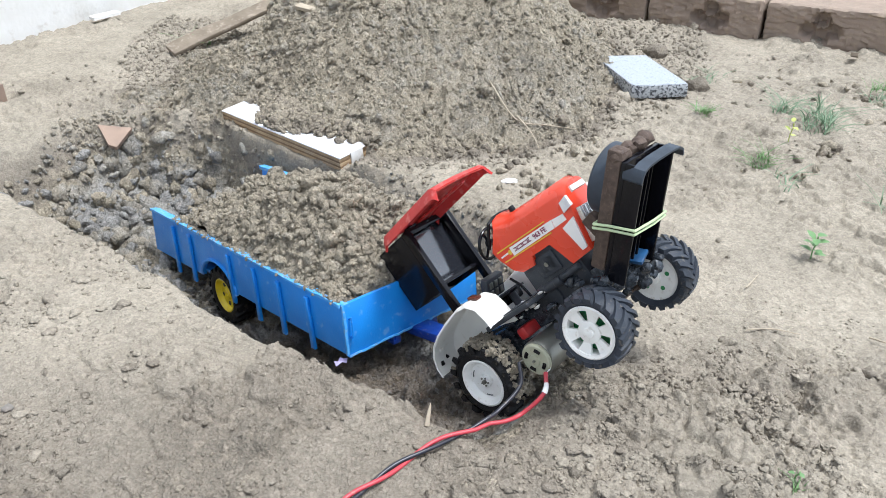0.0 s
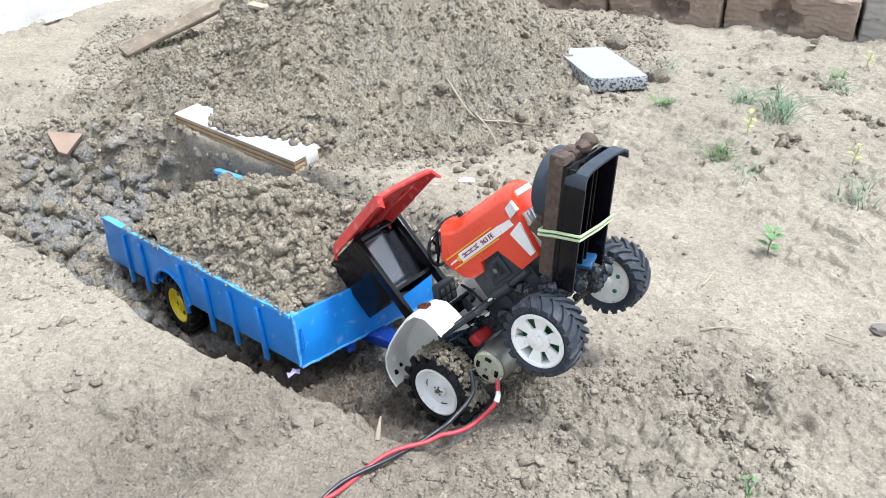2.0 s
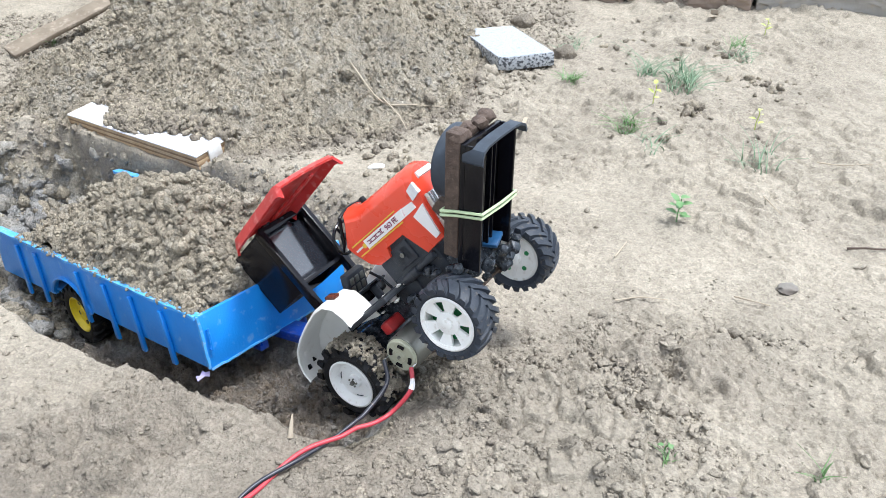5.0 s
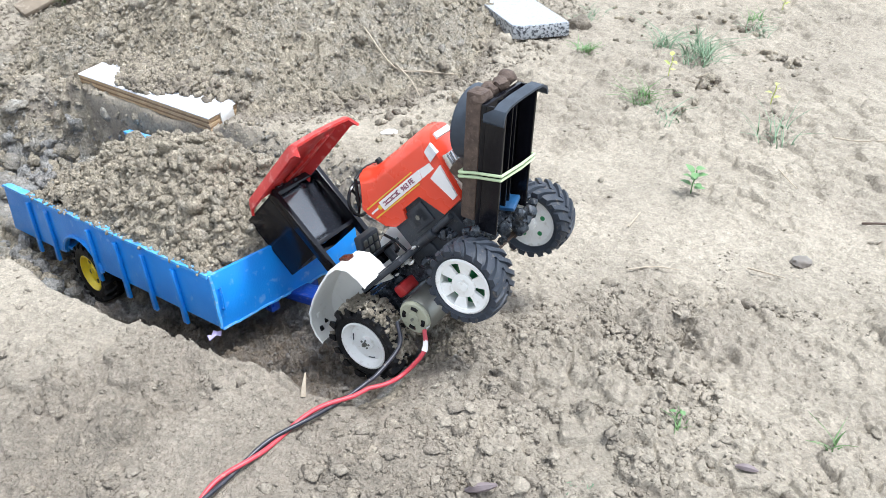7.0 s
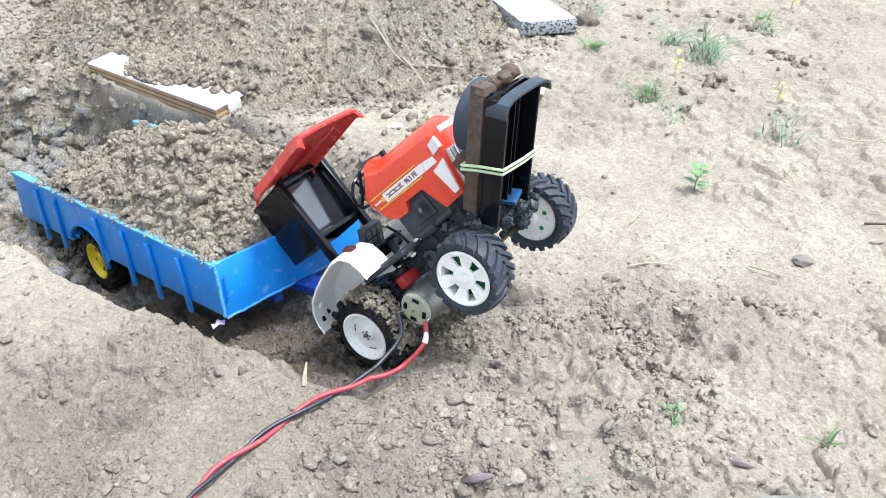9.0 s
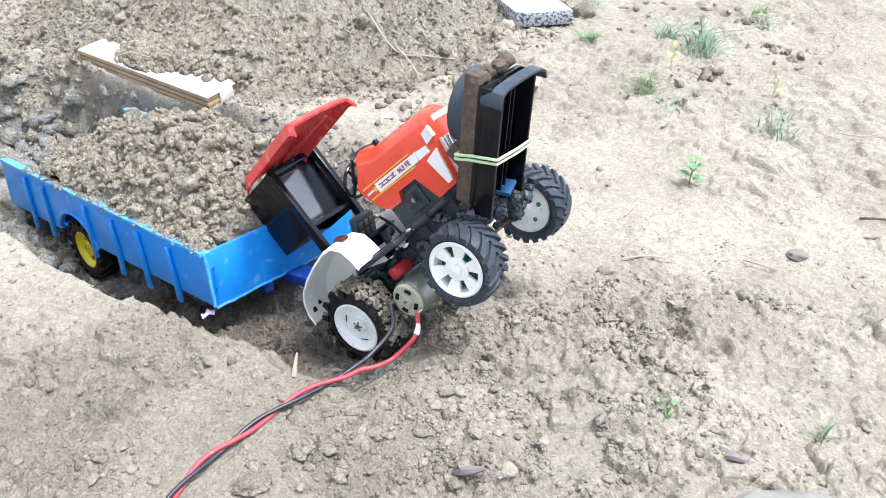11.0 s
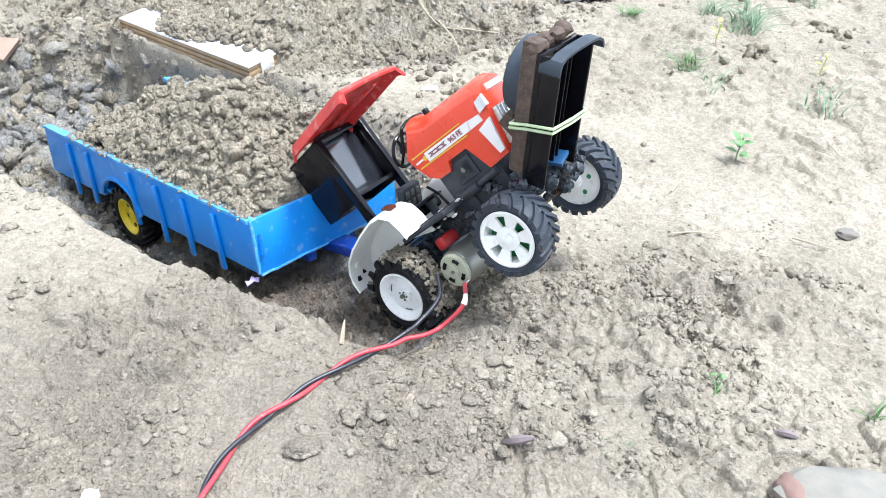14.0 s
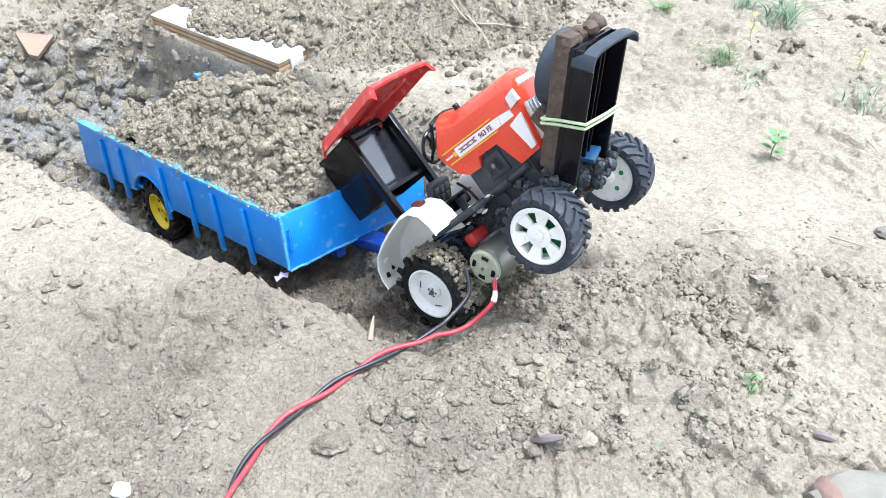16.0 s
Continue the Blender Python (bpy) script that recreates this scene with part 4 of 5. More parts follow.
# cab frame, box and roof
BY0, BY1 = -0.014, 0.054
cab = part("cab_box", box(-0.0820, -0.0800, BY0, BY1, 0.094, 0.162, 0.0005), M_BLACK, tractor, "glossy black open-fronted box")
part("side_panel", box(-0.0800, -0.034, BY0, BY0 + 0.002, 0.094, 0.162, 0.0004), M_BLACK, cab)
part("side_panel", box(-0.0800, -0.034, BY1 - 0.002, BY1, 0.094, 0.162, 0.0004), M_BLACK, cab)
part("top_panel", box(-0.0820, -0.030, BY0, BY1, 0.162, 0.164, 0.0004), M_BLACK, cab)
part("inner_panel", box(-0.001, 0.001, BY0 + 0.002, BY1 - 0.002, -0.030, 0.030, 0.0004), M_FILM, cab, "shiny black inner panel", at=pose(-0.0440, 0, 0.1310, 0, 6, 0))
for y in (BY0, BY1 - 0.006):
    part("post", box(-0.034, -0.024, y, y + 0.006, 0.036, 0.165, 0.0006), M_BLACK, cab, "black square cab post")
part("cross_bar", box(-0.034, -0.028, BY0 + 0.006, BY1 - 0.006, 0.160, 0.1665, 0.0006), M_BLACK, cab)
part("cross_bar", box(-0.034, -0.030, BY0 + 0.006, BY1 - 0.006, 0.098, 0.102, 0.0006), M_BLACK, cab)
part("base_bar", box(-0.036, -0.018, BY0 - 0.002, BY1 + 0.002, 0.034, 0.040, 0.0008), M_BLACK, cab)
part("brace", box(-0.030, -0.004, BY1 - 0.010, BY1 - 0.006, 0.040, 0.047, 0.0006), M_BLACK, cab)


def canopy():
    bm = bmesh.new()
    nx, ny = 20, 16
    rows = []
    for i in range(nx + 1):
        x = -0.0365 + 0.105 * i / nx
        row = []
        for j in range(ny + 1):
            y = 0.001 + 0.0415 * (2 * j / ny - 1)
            ex = max(0.0, (x - 0.058) / 0.0105)
            ey = max(0.0, (abs(y - 0.001) - 0.036) / 0.0055)
            er = max(0.0, (-0.030 - x) / 0.0065)
            z = 0.1705 + 0.0045 * (i / nx) - 0.0055 * min(1.2, ex) ** 2 - 0.0095 * ey ** 2 - 0.004 * er ** 2 + 0.0018 * math.cos((y - 0.001) * 35)
            row.append(bm.verts.new((x - 0.002 * ex * ex, y, z)))
        rows.append(row)
    for p, q in zip(rows, rows[1:]):
        for j in range(ny):
            bm.faces.new((p[j], q[j], q[j + 1], p[j + 1]))
    bmesh.ops.recalc_face_normals(bm, faces=bm.faces[:])
    bmesh.ops.solidify(bm, geom=bm.faces[:], thickness=0.0024)
    return bm


roof = part("canopy", canopy(), M_CANOPY, tractor, "red plastic roof sheet with rolled edges, dusty underneath")
part("roof_rib", box(-0.028, 0.055, 0.0105, 0.0155, 0.1665, 0.1695, 0.0008), M_CANOPY, roof)
bm = bmesh.new()
for k in range(14):
    lump(bm, (random.uniform(-0.036, -0.026), BY0 + 0.004 + 0.0045 * k, random.uniform(0.164, 0.169)), random.uniform(0.0018, 0.0036), k + 70, 0.5, (1.2, 1, 0.7), 1)
part("glue_seam", bm, M_GUNK, roof, "grey glue between roof and frame")

# counterweight on the nose
nose = pose(0.172, 0, 0.026, 0, -40.5, 0)
bracket = part("weight_bracket", box(-0.006, 0.096, -0.034, 0.020, -0.002, 0.002, 0.0006), M_BLACK, tractor, "black plastic channel bracket holding scrap weights", at=nose)
part("channel_wall", box(-0.006, 0.096, -0.034, -0.0315, -0.017, -0.002, 0.0006), M_BLACK, bracket)
part("channel_wall", box(-0.006, 0.096, 0.0175, 0.020, -0.015, -0.002, 0.0006), M_BLACK, bracket)
for y in (-0.012, -0.002, 0.004):
    part("channel_rib", box(0.0, 0.093, y - 0.0008, y + 0.0008, -0.007, -0.002, 0.0003), M_BLACK, bracket)
part("paint_chip", box(0.058, 0.062, -0.024, -0.010, -0.0026, -0.0019, 0), M_CHROME, bracket, smooth=False)
bm = bmesh.new()
rows = []
for y, u, o in ((-0.0385, 0.085, 0), (-0.0382, 0.090, 0), (-0.036, 0.0945, 0.0005), (-0.030, 0.0970, 0.0015), (-0.015, 0.0980, 0.002), (0.008, 0.0980, 0.002), (0.018, 0.0970, 0.001), (0.025, 0.0935, 0), (0.028, 0.088, 0)):
    rows.append([bm.verts.new(c) for c in ((u, y, -0.003 if y < -0.037 else -0.010), (u, y, -0.0195), (u + 0.0018, y * 1.04, -0.0195), (u + 0.0018, y * 1.04, -0.003 if y < -0.037 else -0.010))])
for p, q in zip(rows, rows[1:]):
    for k in range(4):
        bm.faces.new((p[k], p[(k + 1) % 4], q[(k + 1) % 4], q[k]))
bm.faces.new(rows[0])
bm.faces.new(rows[-1][::-1])
part("curved_lip", bm, M_DISC, bracket, "bent dark lip across the bracket's end")
bars = part("iron_bar", box(0.0, 0.103, -0.0345, -0.020, 0.002, 0.0150, 0.0022), M_IRON, bracket, "rusty brown square iron bar")
part("iron_bar", box(0.0, 0.070, 0.004, 0.018, 0.002, 0.0125, 0.0022), M_IRON, bracket)
for k in range(6):
    bm = lump(bmesh.new(), (0.099 + random.uniform(-0.005, 0.003), -0.028 + 0.0085 * k, 0.007 + random.uniform(-0.002, 0.003)), random.uniform(0.006, 0.008), k + 20, 0.35, (0.8, 1.1, 0.9), 2)
    part("scrap_iron", bm, M_IRON, bracket, "lumpy rusted iron scrap")
disc = part("disc_weight", lathe([(0.0275, 0.0130), (0.0290, 0.0145), (0.0290, 0.0270), (0.0275, 0.0285), (0.0100, 0.0285), (0.0100, 0.0130)], 44), M_DISC, bracket, "round blue-grey magnet weight", at=pose(0.066, -0.004, 0, 90, 0, 0))
part("hex_nut", rod((0.020, -0.004, 0.018), (0.030, -0.004, 0.035), 0.0125, sides=6, bevel=0.001), M_IRON, bracket, "large dark hexagonal nut")
for o in (0.0, 0.0034):
    u = 0.036 + o
    loop = [(u, -0.0365, 0.0162), (u + 0.003, -0.0360, 0.003), (u + 0.006, -0.0350, -0.0182), (u + 0.004, -0.005, -0.0190), (u + 0.001, 0.0212, -0.0168), (u, 0.0218, 0.003), (u, 0.0195, 0.0140), (u, 0, 0.0145), (u, -0.0365, 0.0162)]
    part("rubber_band", tube(loop, 0.0012, 6), M_BAND, bracket, "pale green rubber band")
part("blue_tape", box(-0.007, 0.007, -0.008, 0.008, -0.0018, 0.0018, 0.0006), M_BLUETAPE, tractor, "scrap of blue tape", at=pose(0.178, 0.004, 0.022, 25, 40, 10))

# ---- blue tipping trailer ----
TRAILER = pose(0.0620, 0.7204, -0.0390, -4.2, -8.4, -54.0) @ Matrix.Scale(1.04, 4)
LEN, HALF, HIGH = 0.437, 0.085, 0.052
trailer = thing("toy_trailer", TRAILER, "bright blue hand-painted toy trailer with ribbed sides, loaded with soil", "toy trailer")


def side_panel(y):
    s = -0.264
    arch = [(s + 0.043 * math.cos(a), -0.012 + 0.036 * math.sin(a)) for a in [math.radians(v) for v in range(15, 170, 14)]]
    pts = [(0.0, 0.0), (0.0, HIGH), (-LEN * 0.25, HIGH + 0.0005), (-LEN * 0.5, HIGH + 0.001), (-LEN * 0.75, HIGH + (0.012 if y > 0 else 0)), (-LEN, HIGH + (0.013 if y > 0 else -0.003)), (-LEN - 0.010, -0.008), (s - 0.046, -0.006)] + arch[::-1] + [(s + 0.046, -0.004)]
    bm = bmesh.new()
    a = [bm.verts.new((x, y - 0.002, z)) for x, z in pts]
    f = bm.faces.new(a)
    ex = bmesh.ops.extrude_face_region(bm, geom=[f])["geom"]
    bmesh.ops.translate(bm, vec=(0, 0.004, 0), verts=[v for v in ex if isinstance(v, bmesh.types.BMVert)])
    bmesh.ops.triangulate(bm, faces=[q for q in bm.faces if len(q.verts) > 4])
    return bm


def ragged(bm, amount, cuts):
    """Cuts a long bar up and makes its edges uneven, as under thick brushed paint."""
    bmesh.ops.subdivide_edges(bm, edges=[e for e in bm.edges if e.calc_length() > 0.05], cuts=cuts, use_grid_fill=True)
    for q in bm.verts:
        q.co += amount * noise.noise_vector(q.co * 130)
    return bm


for y in (-HALF, HALF):
    p = part("side_panel", side_panel(y), M_BLUE, trailer, "glossy blue side board with rough paint drips", smooth=False)
    for x, lean, down in ((-0.372, 0.008, -0.021), (-0.326, 0.006, -0.020), (-0.226, 0.0, -0.017), (-0.168, 0.0, -0.020), (-0.116, -0.002, -0.018), (-0.060, -0.004, -0.014)):
        o = -1 if y < 0 else 1
        bm = bmesh.new()
        x1 = x - lean * 0.5
        for (xa, za), (xb, zb) in (((x, HIGH - 0.008), (x1, down)),):
            prism([(xa - 0.0028, za), (xa + 0.0028, za), (xb + 0.0034, zb), (xb - 0.0034, zb)], y + o * 0.002, y + o * 0.0058, 0.0006, bm)
        part("rib", bm, M_BLUE, p)
    part("top_rail", ragged(box(-LEN * (1 if y < 0 else 0.72) + 0.002, -0.002, y - 0.0042, y + 0.0042, HIGH - 0.0005, HIGH + 0.0022, 0), 0.0016, 40), M_RAIL, p, "scuffed blue top rail")
    if y > 0:
        part("top_rail", ragged(box(-LEN - 0.002, -LEN * 0.74, y - 0.0048, y + 0.0048, HIGH + 0.0125, HIGH + 0.0170, 0), 0.0012, 14), M_RAIL, p)
    part("wheel_arch", tube([(-0.264 + 0.044 * math.cos(a), y + (-0.003 if y < 0 else 0.003), -0.012 + 0.037 * math.sin(a)) for a in [math.radians(v) for v in range(8, 173, 11)]], 0.0022, 6), M_BLUE, p)
front = part("front_panel", box(-0.002, 0.002, -HALF - 0.002, HALF + 0.002, -0.002, HIGH + 0.002, 0.0006), M_BLUE, trailer, "blue headboard with brush marks")
part("hook", tube([(0.0022, -0.0812, 0.038), (0.0062, -0.081, 0.0405), (0.0068, -0.0812, 0.030), (0.0062, -0.0815, 0.018), (0.0022, -0.0818, 0.018)], 0.0011, 6), M_BLUE, front, "small painted wire hook")
part("worn_edge", ragged(box(0.0004, 0.0030, -HALF - 0.0030, -HALF - 0.0004, 0.0, HIGH + 0.002, 0), 0.0010, 16), M_RAIL, front, "chipped paint on the corner")
part("worn_edge", ragged(box(0.0008, 0.0028, -HALF, HALF, -0.0028, -0.0008, 0), 0.0012, 30), M_RAIL, front)
part("floor_board", box(-LEN - 0.004, 0.0, -HALF, HALF, 0.0, 0.004, 0.0006), M_BLUE, trailer)
part("chassis_beam", box(-LEN + 0.02, 0.0, -0.030, -0.020, -0.014, 0.0, 0.0008), M_DBLUE, trailer)
part("chassis_beam", box(-LEN + 0.02, 0.0, 0.020, 0.030, -0.014, 0.0, 0.0008), M_DBLUE, trailer)
part("axle", rod((-0.264, -0.075, -0.0215), (-0.264, 0.075, -0.0215), 0.004), M_DARK, trailer)
part("axle_block", box(-0.274, -0.254, -0.034, 0.034, -0.026, -0.006, 0.001), M_DBLUE, trailer)
# tow bar to the tractor's rear
tail = TRAILER.inverted() @ (TRACTOR @ Vector((-0.022, 0, 0.004)))
v = tail - Vector((-0.05, 0, -0.008))
bm = bmesh.new()
box(0, v.length, -0.011, 0.011, -0.005, 0.005, 0.001, bm, Matrix.Translation((-0.05, 0, -0.008)) @ v.to_track_quat("X", "Z").to_matrix().to_4x4())
part("tow_bar", bm, M_DBLUE, trailer, "dark blue tow bar smeared with soil")


def trailer_wheel(y, side):
    hub = part("wheel", lathe([(0.0215, -0.0090), (0.0225, -0.0105), (0.0205, -0.0108), (0.0190, -0.0085), (0.0170, -0.0050), (0.0080, -0.0040), (0.0060, -0.0070), (0.0020, -0.0072), (0.0020, 0.008), (0.0210, 0.008)], 40), M_YELLOW, trailer, "yellow plastic wheel rim", at=Matrix.Translation((-0.264, y, -0.0215)) @ pose(0, 0, 0, 0, 20, 0 if side < 0 else 180))
    for k in range(5):
        a = 2 * math.pi * k / 5
        part("rim_hole", rod((0.0125 * math.cos(a), -0.0052, 0.0125 * math.sin(a)), (0.0125 * math.cos(a), -0.0030, 0.0125 * math.sin(a)), 0.0026, sides=10), M_DARK, hub, "dark hole in the rim")
    t = part("tyre", tyre(0.0350, 0.0212, 0.0125, 0.005), M_RUBBER, hub, "black rubber lugged tyre")
    for k in range(18):
        a = 2 * math.pi * k / 18
        for s in (-1, 1):
            part("tread_lug", lug(a + (0.17 if s > 0 else 0), 0.0346, 0.0130, 0.0024, 0.0046, -0.22, s), M_RUBBER, t)


trailer_wheel(-0.074, -1)
trailer_wheel(0.074, 1)


def load():
    """Heaped soil lying in the trailer's body."""
    nx, ny = 300, 130
    x, y = np.meshgrid(np.linspace(-0.405, -0.006, nx), np.linspace(-0.0835, 0.0835, ny), indexing="ij")
    fx = np.interp(x - 1.3 * np.maximum(y, 0), [-0.46, -0.40, -0.36, -0.27, -0.17, -0.09, -0.03, -0.006], [0.0, 0.0, 0.12, 0.66, 1.0, 0.88, 0.32, 0.10])
    edge = np.abs(y) / 0.0825
    z = 0.020 + 0.029 * ease(fx * 5) + 0.074 * fx * (1 - edge ** 2.2) + 0.004 * fbm(x, y, 0.05, 3, 7)
    z += 0.010 * (0.4 - np.abs(fbm(x, y, 0.034, 4, 151))) + 0.006 * fbm(x, y, 0.025, 4, 150) + crumbs(x, y, 0.026, 0.4, 160, 0.6) + 0.8 * crumbs(x, y, 0.012, 0.7, 170, 0.7) + crumbs(x, y, 0.0058, 0.8, 180, 0.9) + 0.0025 * fbm(x, y, 0.006, 2, 190)
    i = np.arange(nx - 1)[:, None] * ny
    j = np.arange(ny - 1)[None, :]
    faces = np.stack([i + j, i + ny + j, i + ny + j + 1, i + j + 1], -1).reshape(-1, 4)
    tone = 0.38 + 0.05 * fbm(x, y, 0.04, 3, 12)
    ob = grid_mesh("soil_load", np.stack([x.ravel(), y.ravel(), z.ravel()], 1), faces, M_SOIL, tone.ravel())
    ob.matrix_basis = TRAILER
    tagged(ob, "heap of crumbly brown soil filling the blue trailer", "soil", kind="stuff")
    rng = np.random.default_rng(3)
    k = 9000
    ii, jj = rng.integers(3, nx - 3, k), rng.integers(1, ny - 1, k)
    size = 0.0010 + 0.0042 * rng.random(k) ** 3
    pts = np.stack([x[ii, jj], y[ii, jj], z[ii, jj] + size * 0.3], 1)
    pts = pts @ np.array(TRAILER.to_3x3()).T + np.array(TRAILER.translation)
    clods("load_crumbs", pts, size, rng.uniform(0.32, 0.46, k), "loose soil crumbs on the trailer load", 5, None, 1)
    ii, jj = rng.integers(120, nx - 6, 420), rng.integers(5, ny - 5, 420)
    size = rng.uniform(0.0035, 0.0085, 420)
    pts = np.stack([x[ii, jj], y[ii, jj], z[ii, jj] + size * 0.15], 1)
    k = 420
    rim = np.stack([rng.uniform(-0.37, -0.006, k), -0.0835 + 0.0030 * rng.standard_normal(k), HIGH + 0.0015 + 0.0015 * rng.random(k)], 1)
    m3, at = np.array(TRAILER.to_3x3()).T, np.array(TRAILER.translation)
    clods("load_lumps", pts @ m3 + at, size, rng.uniform(0.34, 0.46, 420), "rounded soil lumps on the trailer load", 6)
    return clods("rail_soil", rim @ m3 + at, rng.uniform(0.0010, 0.0030, k), rng.uniform(0.3, 0.45, k), "soil crumbs spilt on the trailer's top rail", 7, None, 1)


load()

# ---- earth clods lying about ----


def scatter(name, n, seed, where, lo, hi, power, tone, label, level=2, flat=1.0):
    rng = np.random.default_rng(seed)
    x, y = where(rng, n)
    u, v = (x + 0.080) * BENCH[0] + (y - 1.150) * BENCH[1], -(x + 0.080) * BENCH[1] + (y - 1.150) * BENCH[0]
    keep = ~((np.abs(u + 0.007) < 0.155) & (v > -0.030) & (v < 0.036))
    x, y = x[keep], y[keep]
    n = len(x)
    z, t = land(x, y)
    size = lo + (hi - lo) * rng.random(n) ** power
    # few large ones on the smooth ground
    pts = np.stack([x, y, z + size * 0.1], 1)
    return clods(name, pts, size, np.clip(t + rng.uniform(-0.1, 0.1, n), 0, 1) if tone is None else rng.uniform(*tone, n), label, seed, None, level, flat)


def on_heap(rng, n):
    a, d = np.radians(rng.uniform(-110, 90, n)), rng.uniform(0.1, 1.0, n) ** 0.6 * 0.62
    side = rng.random(n) < 0.3
    return np.where(side, -0.10 + 0.13 * rng.standard_normal(n), HEAP[0] + d * np.sin(a) * 0.9), np.where(side, 1.40 + 0.10 * rng.standard_normal(n), HEAP[1] - d * np.cos(a))


def in_pit(rng, n):
    x, y = rng.uniform(-0.52, -0.12, n * 3), rng.uniform(0.9, 1.3, n * 3)
    keep = dig(x, y)[1] > 0.35
    x, y = x[keep], y[keep]
    i = rng.integers(0, len(x), n)
    return x[i] + rng.normal(0, 0.004, n), y[i] + rng.normal(0, 0.004, n)


def in_rut(rng, n):
    t = rng.random(n)
    return np.interp(t, [0, 1], [-0.3, 0.24]) + rng.normal(0, 0.05, n), np.interp(t, [0, 1], [0.93, 0.55]) + rng.normal(0, 0.05, n)


def on_flat(rng, n):
    u = rng.random(n)
    d = 0.5 * (2.2 / 0.5) ** u
    a = np.radians(rng.uniform(-34, 38, n))
    x, y = 0.06 + d * np.sin(a), -0.1 + d * np.cos(a)
    p = fbm(x, y, 0.11, 3, 9) + 0.25 * rng.standard_normal(n)
    i = np.argsort(-p)[: n // 2]
    j = rng.integers(0, len(i), n)
    return x[i[j]] + rng.normal(0, 0.012, n), y[i[j]] + rng.normal(0, 0.012, n)


def on_ruts(rng, n):
    n3 = n * 4
    k = rng.random(n3) < 0.75
    x = np.where(k, 0.34 + 0.10 * rng.standard_normal(n3), 0.20 + 0.07 * rng.standard_normal(n3))
    y = np.where(k, 0.49 + 0.055 * rng.standard_normal(n3), 0.41 + 0.030 * rng.standard_normal(n3))
    p = -np.abs(fbm(x, y, 0.06, 3, 410)) + 0.12 * rng.standard_normal(n3)
    i = np.argsort(-p)[:n]
    return x[i], y[i]


def on_fore(rng, n):
    n4 = n * 4
    x, y = rng.uniform(-0.42, 0.24, n4), rng.uniform(0.30, 0.80, n4)
    p = fbm(x, y, 0.09, 3, 420) + 0.35 * rng.standard_normal(n4) - 9 * (dig(x, y)[1] > 0.05)
    i = np.argsort(-p)[:n]
    return x[i], y[i]


def on_bank(rng, n):
    t = rng.uniform(2, len(FAR_BANK) - 4, n)
    k = np.arange(len(FAR_BANK))
    bx, by = np.interp(t, k, [q[0] for q in FAR_BANK]), np.interp(t, k, [q[1] for q in FAR_BANK])
    off = rng.uniform(0.0, 0.09, n)
    return bx - 0.60 * off + rng.normal(0, 0.008, n), by - 0.80 * off + rng.normal(0, 0.008, n)


def in_patches(rng, n):
    spots = ((0.80, 1.13, 0.030), (0.79, 1.008, 0.022), (0.65, 0.959, 0.010), (0.242, 0.939, 0.022), (0.21, 1.02, 0.03), (0.335, 1.05, 0.03), (0.56, 0.905, 0.025), (0.71, 1.20, 0.05))
    i = rng.integers(0, len(spots), n)
    a = np.array(spots)[i]
    return a[:, 0] + a[:, 2] * rng.standard_normal(n), a[:, 1] + a[:, 2] * rng.standard_normal(n)


scatter("heap_clods", 900, 21, on_heap, 0.003, 0.0105, 3.0, None, "loose clods on the soil heap")
scatter("heap_granules", 23000, 26, on_heap, 0.0012, 0.0044, 2.6, None, "crumbly granules covering the soil heap", 1)
scatter("pit_clods", 1200, 22, in_pit, 0.003, 0.0150, 2.4, (0.35, 0.75), "grey damp clods in the pit")
scatter("rut_crumbs", 3500, 23, in_rut, 0.0007, 0.0034, 2.5, None, "fine dark brown crumbs in the rut", 1)
scatter("ground_crumbs", 7000, 24, on_flat, 0.0005, 0.0024, 3.0, None, "small crumbs on the dry ground", 1, 0.6)
scatter("bank_grit", 6000, 32, on_fore, 0.0004, 0.0024, 3.0, None, "fine grit on the near bank", 1, 0.7)
scatter("bank_flakes", 420, 33, on_fore, 0.0018, 0.0075, 2.2, None, "flat flakes of broken crust on the bank", 2, 0.4)
scatter("trodden_flakes", 380, 34, on_ruts, 0.0014, 0.0066, 2.4, None, "flat flakes of broken crust in the trodden ground", 2, 0.5)
scatter("ground_clods", 180, 27, on_flat, 0.002, 0.006, 3, None, "scattered clods on the dry ground")
scatter("trodden_clods", 160, 25, on_ruts, 0.0016, 0.0045, 2.5, None, "broken crust clods on the ground")
scatter("trodden_granules", 4200, 28, on_ruts, 0.0006, 0.0022, 2.4, None, "granules of broken crust", 1, 0.8)
scatter("bank_crumbs", 2600, 29, on_bank, 0.0012, 0.0060, 2.5, (0.33, 0.55), "brown crumbs on the pit's sloping side", 1)
scatter("dark_clods", 170, 30, in_patches, 0.0020, 0.0085, 1.8, (0.17, 0.45), "small groups of brown clods on pale ground")

# ---- wall, bricks and the things lying about ----
wall_a, wall_b = Vector((-1.75, 0.74, 0)), Vector((0.75, 3.02, 0))
d = (wall_b - wall_a).normalized()
bm = bmesh.new()
box(0, (wall_b - wall_a).length, 0, 0.16, -0.15, 2.2, 0.004, bm)
wall = part("wall_north", bm, M_PLASTER, None, "", at=Matrix.Translation(wall_a) @ pose(0, 0, 0, 0, 0, math.degrees(math.atan2(d.y, d.x))))
tagged(wall, "rough whitewashed plaster wall behind the yard", "wall", kind="structure")


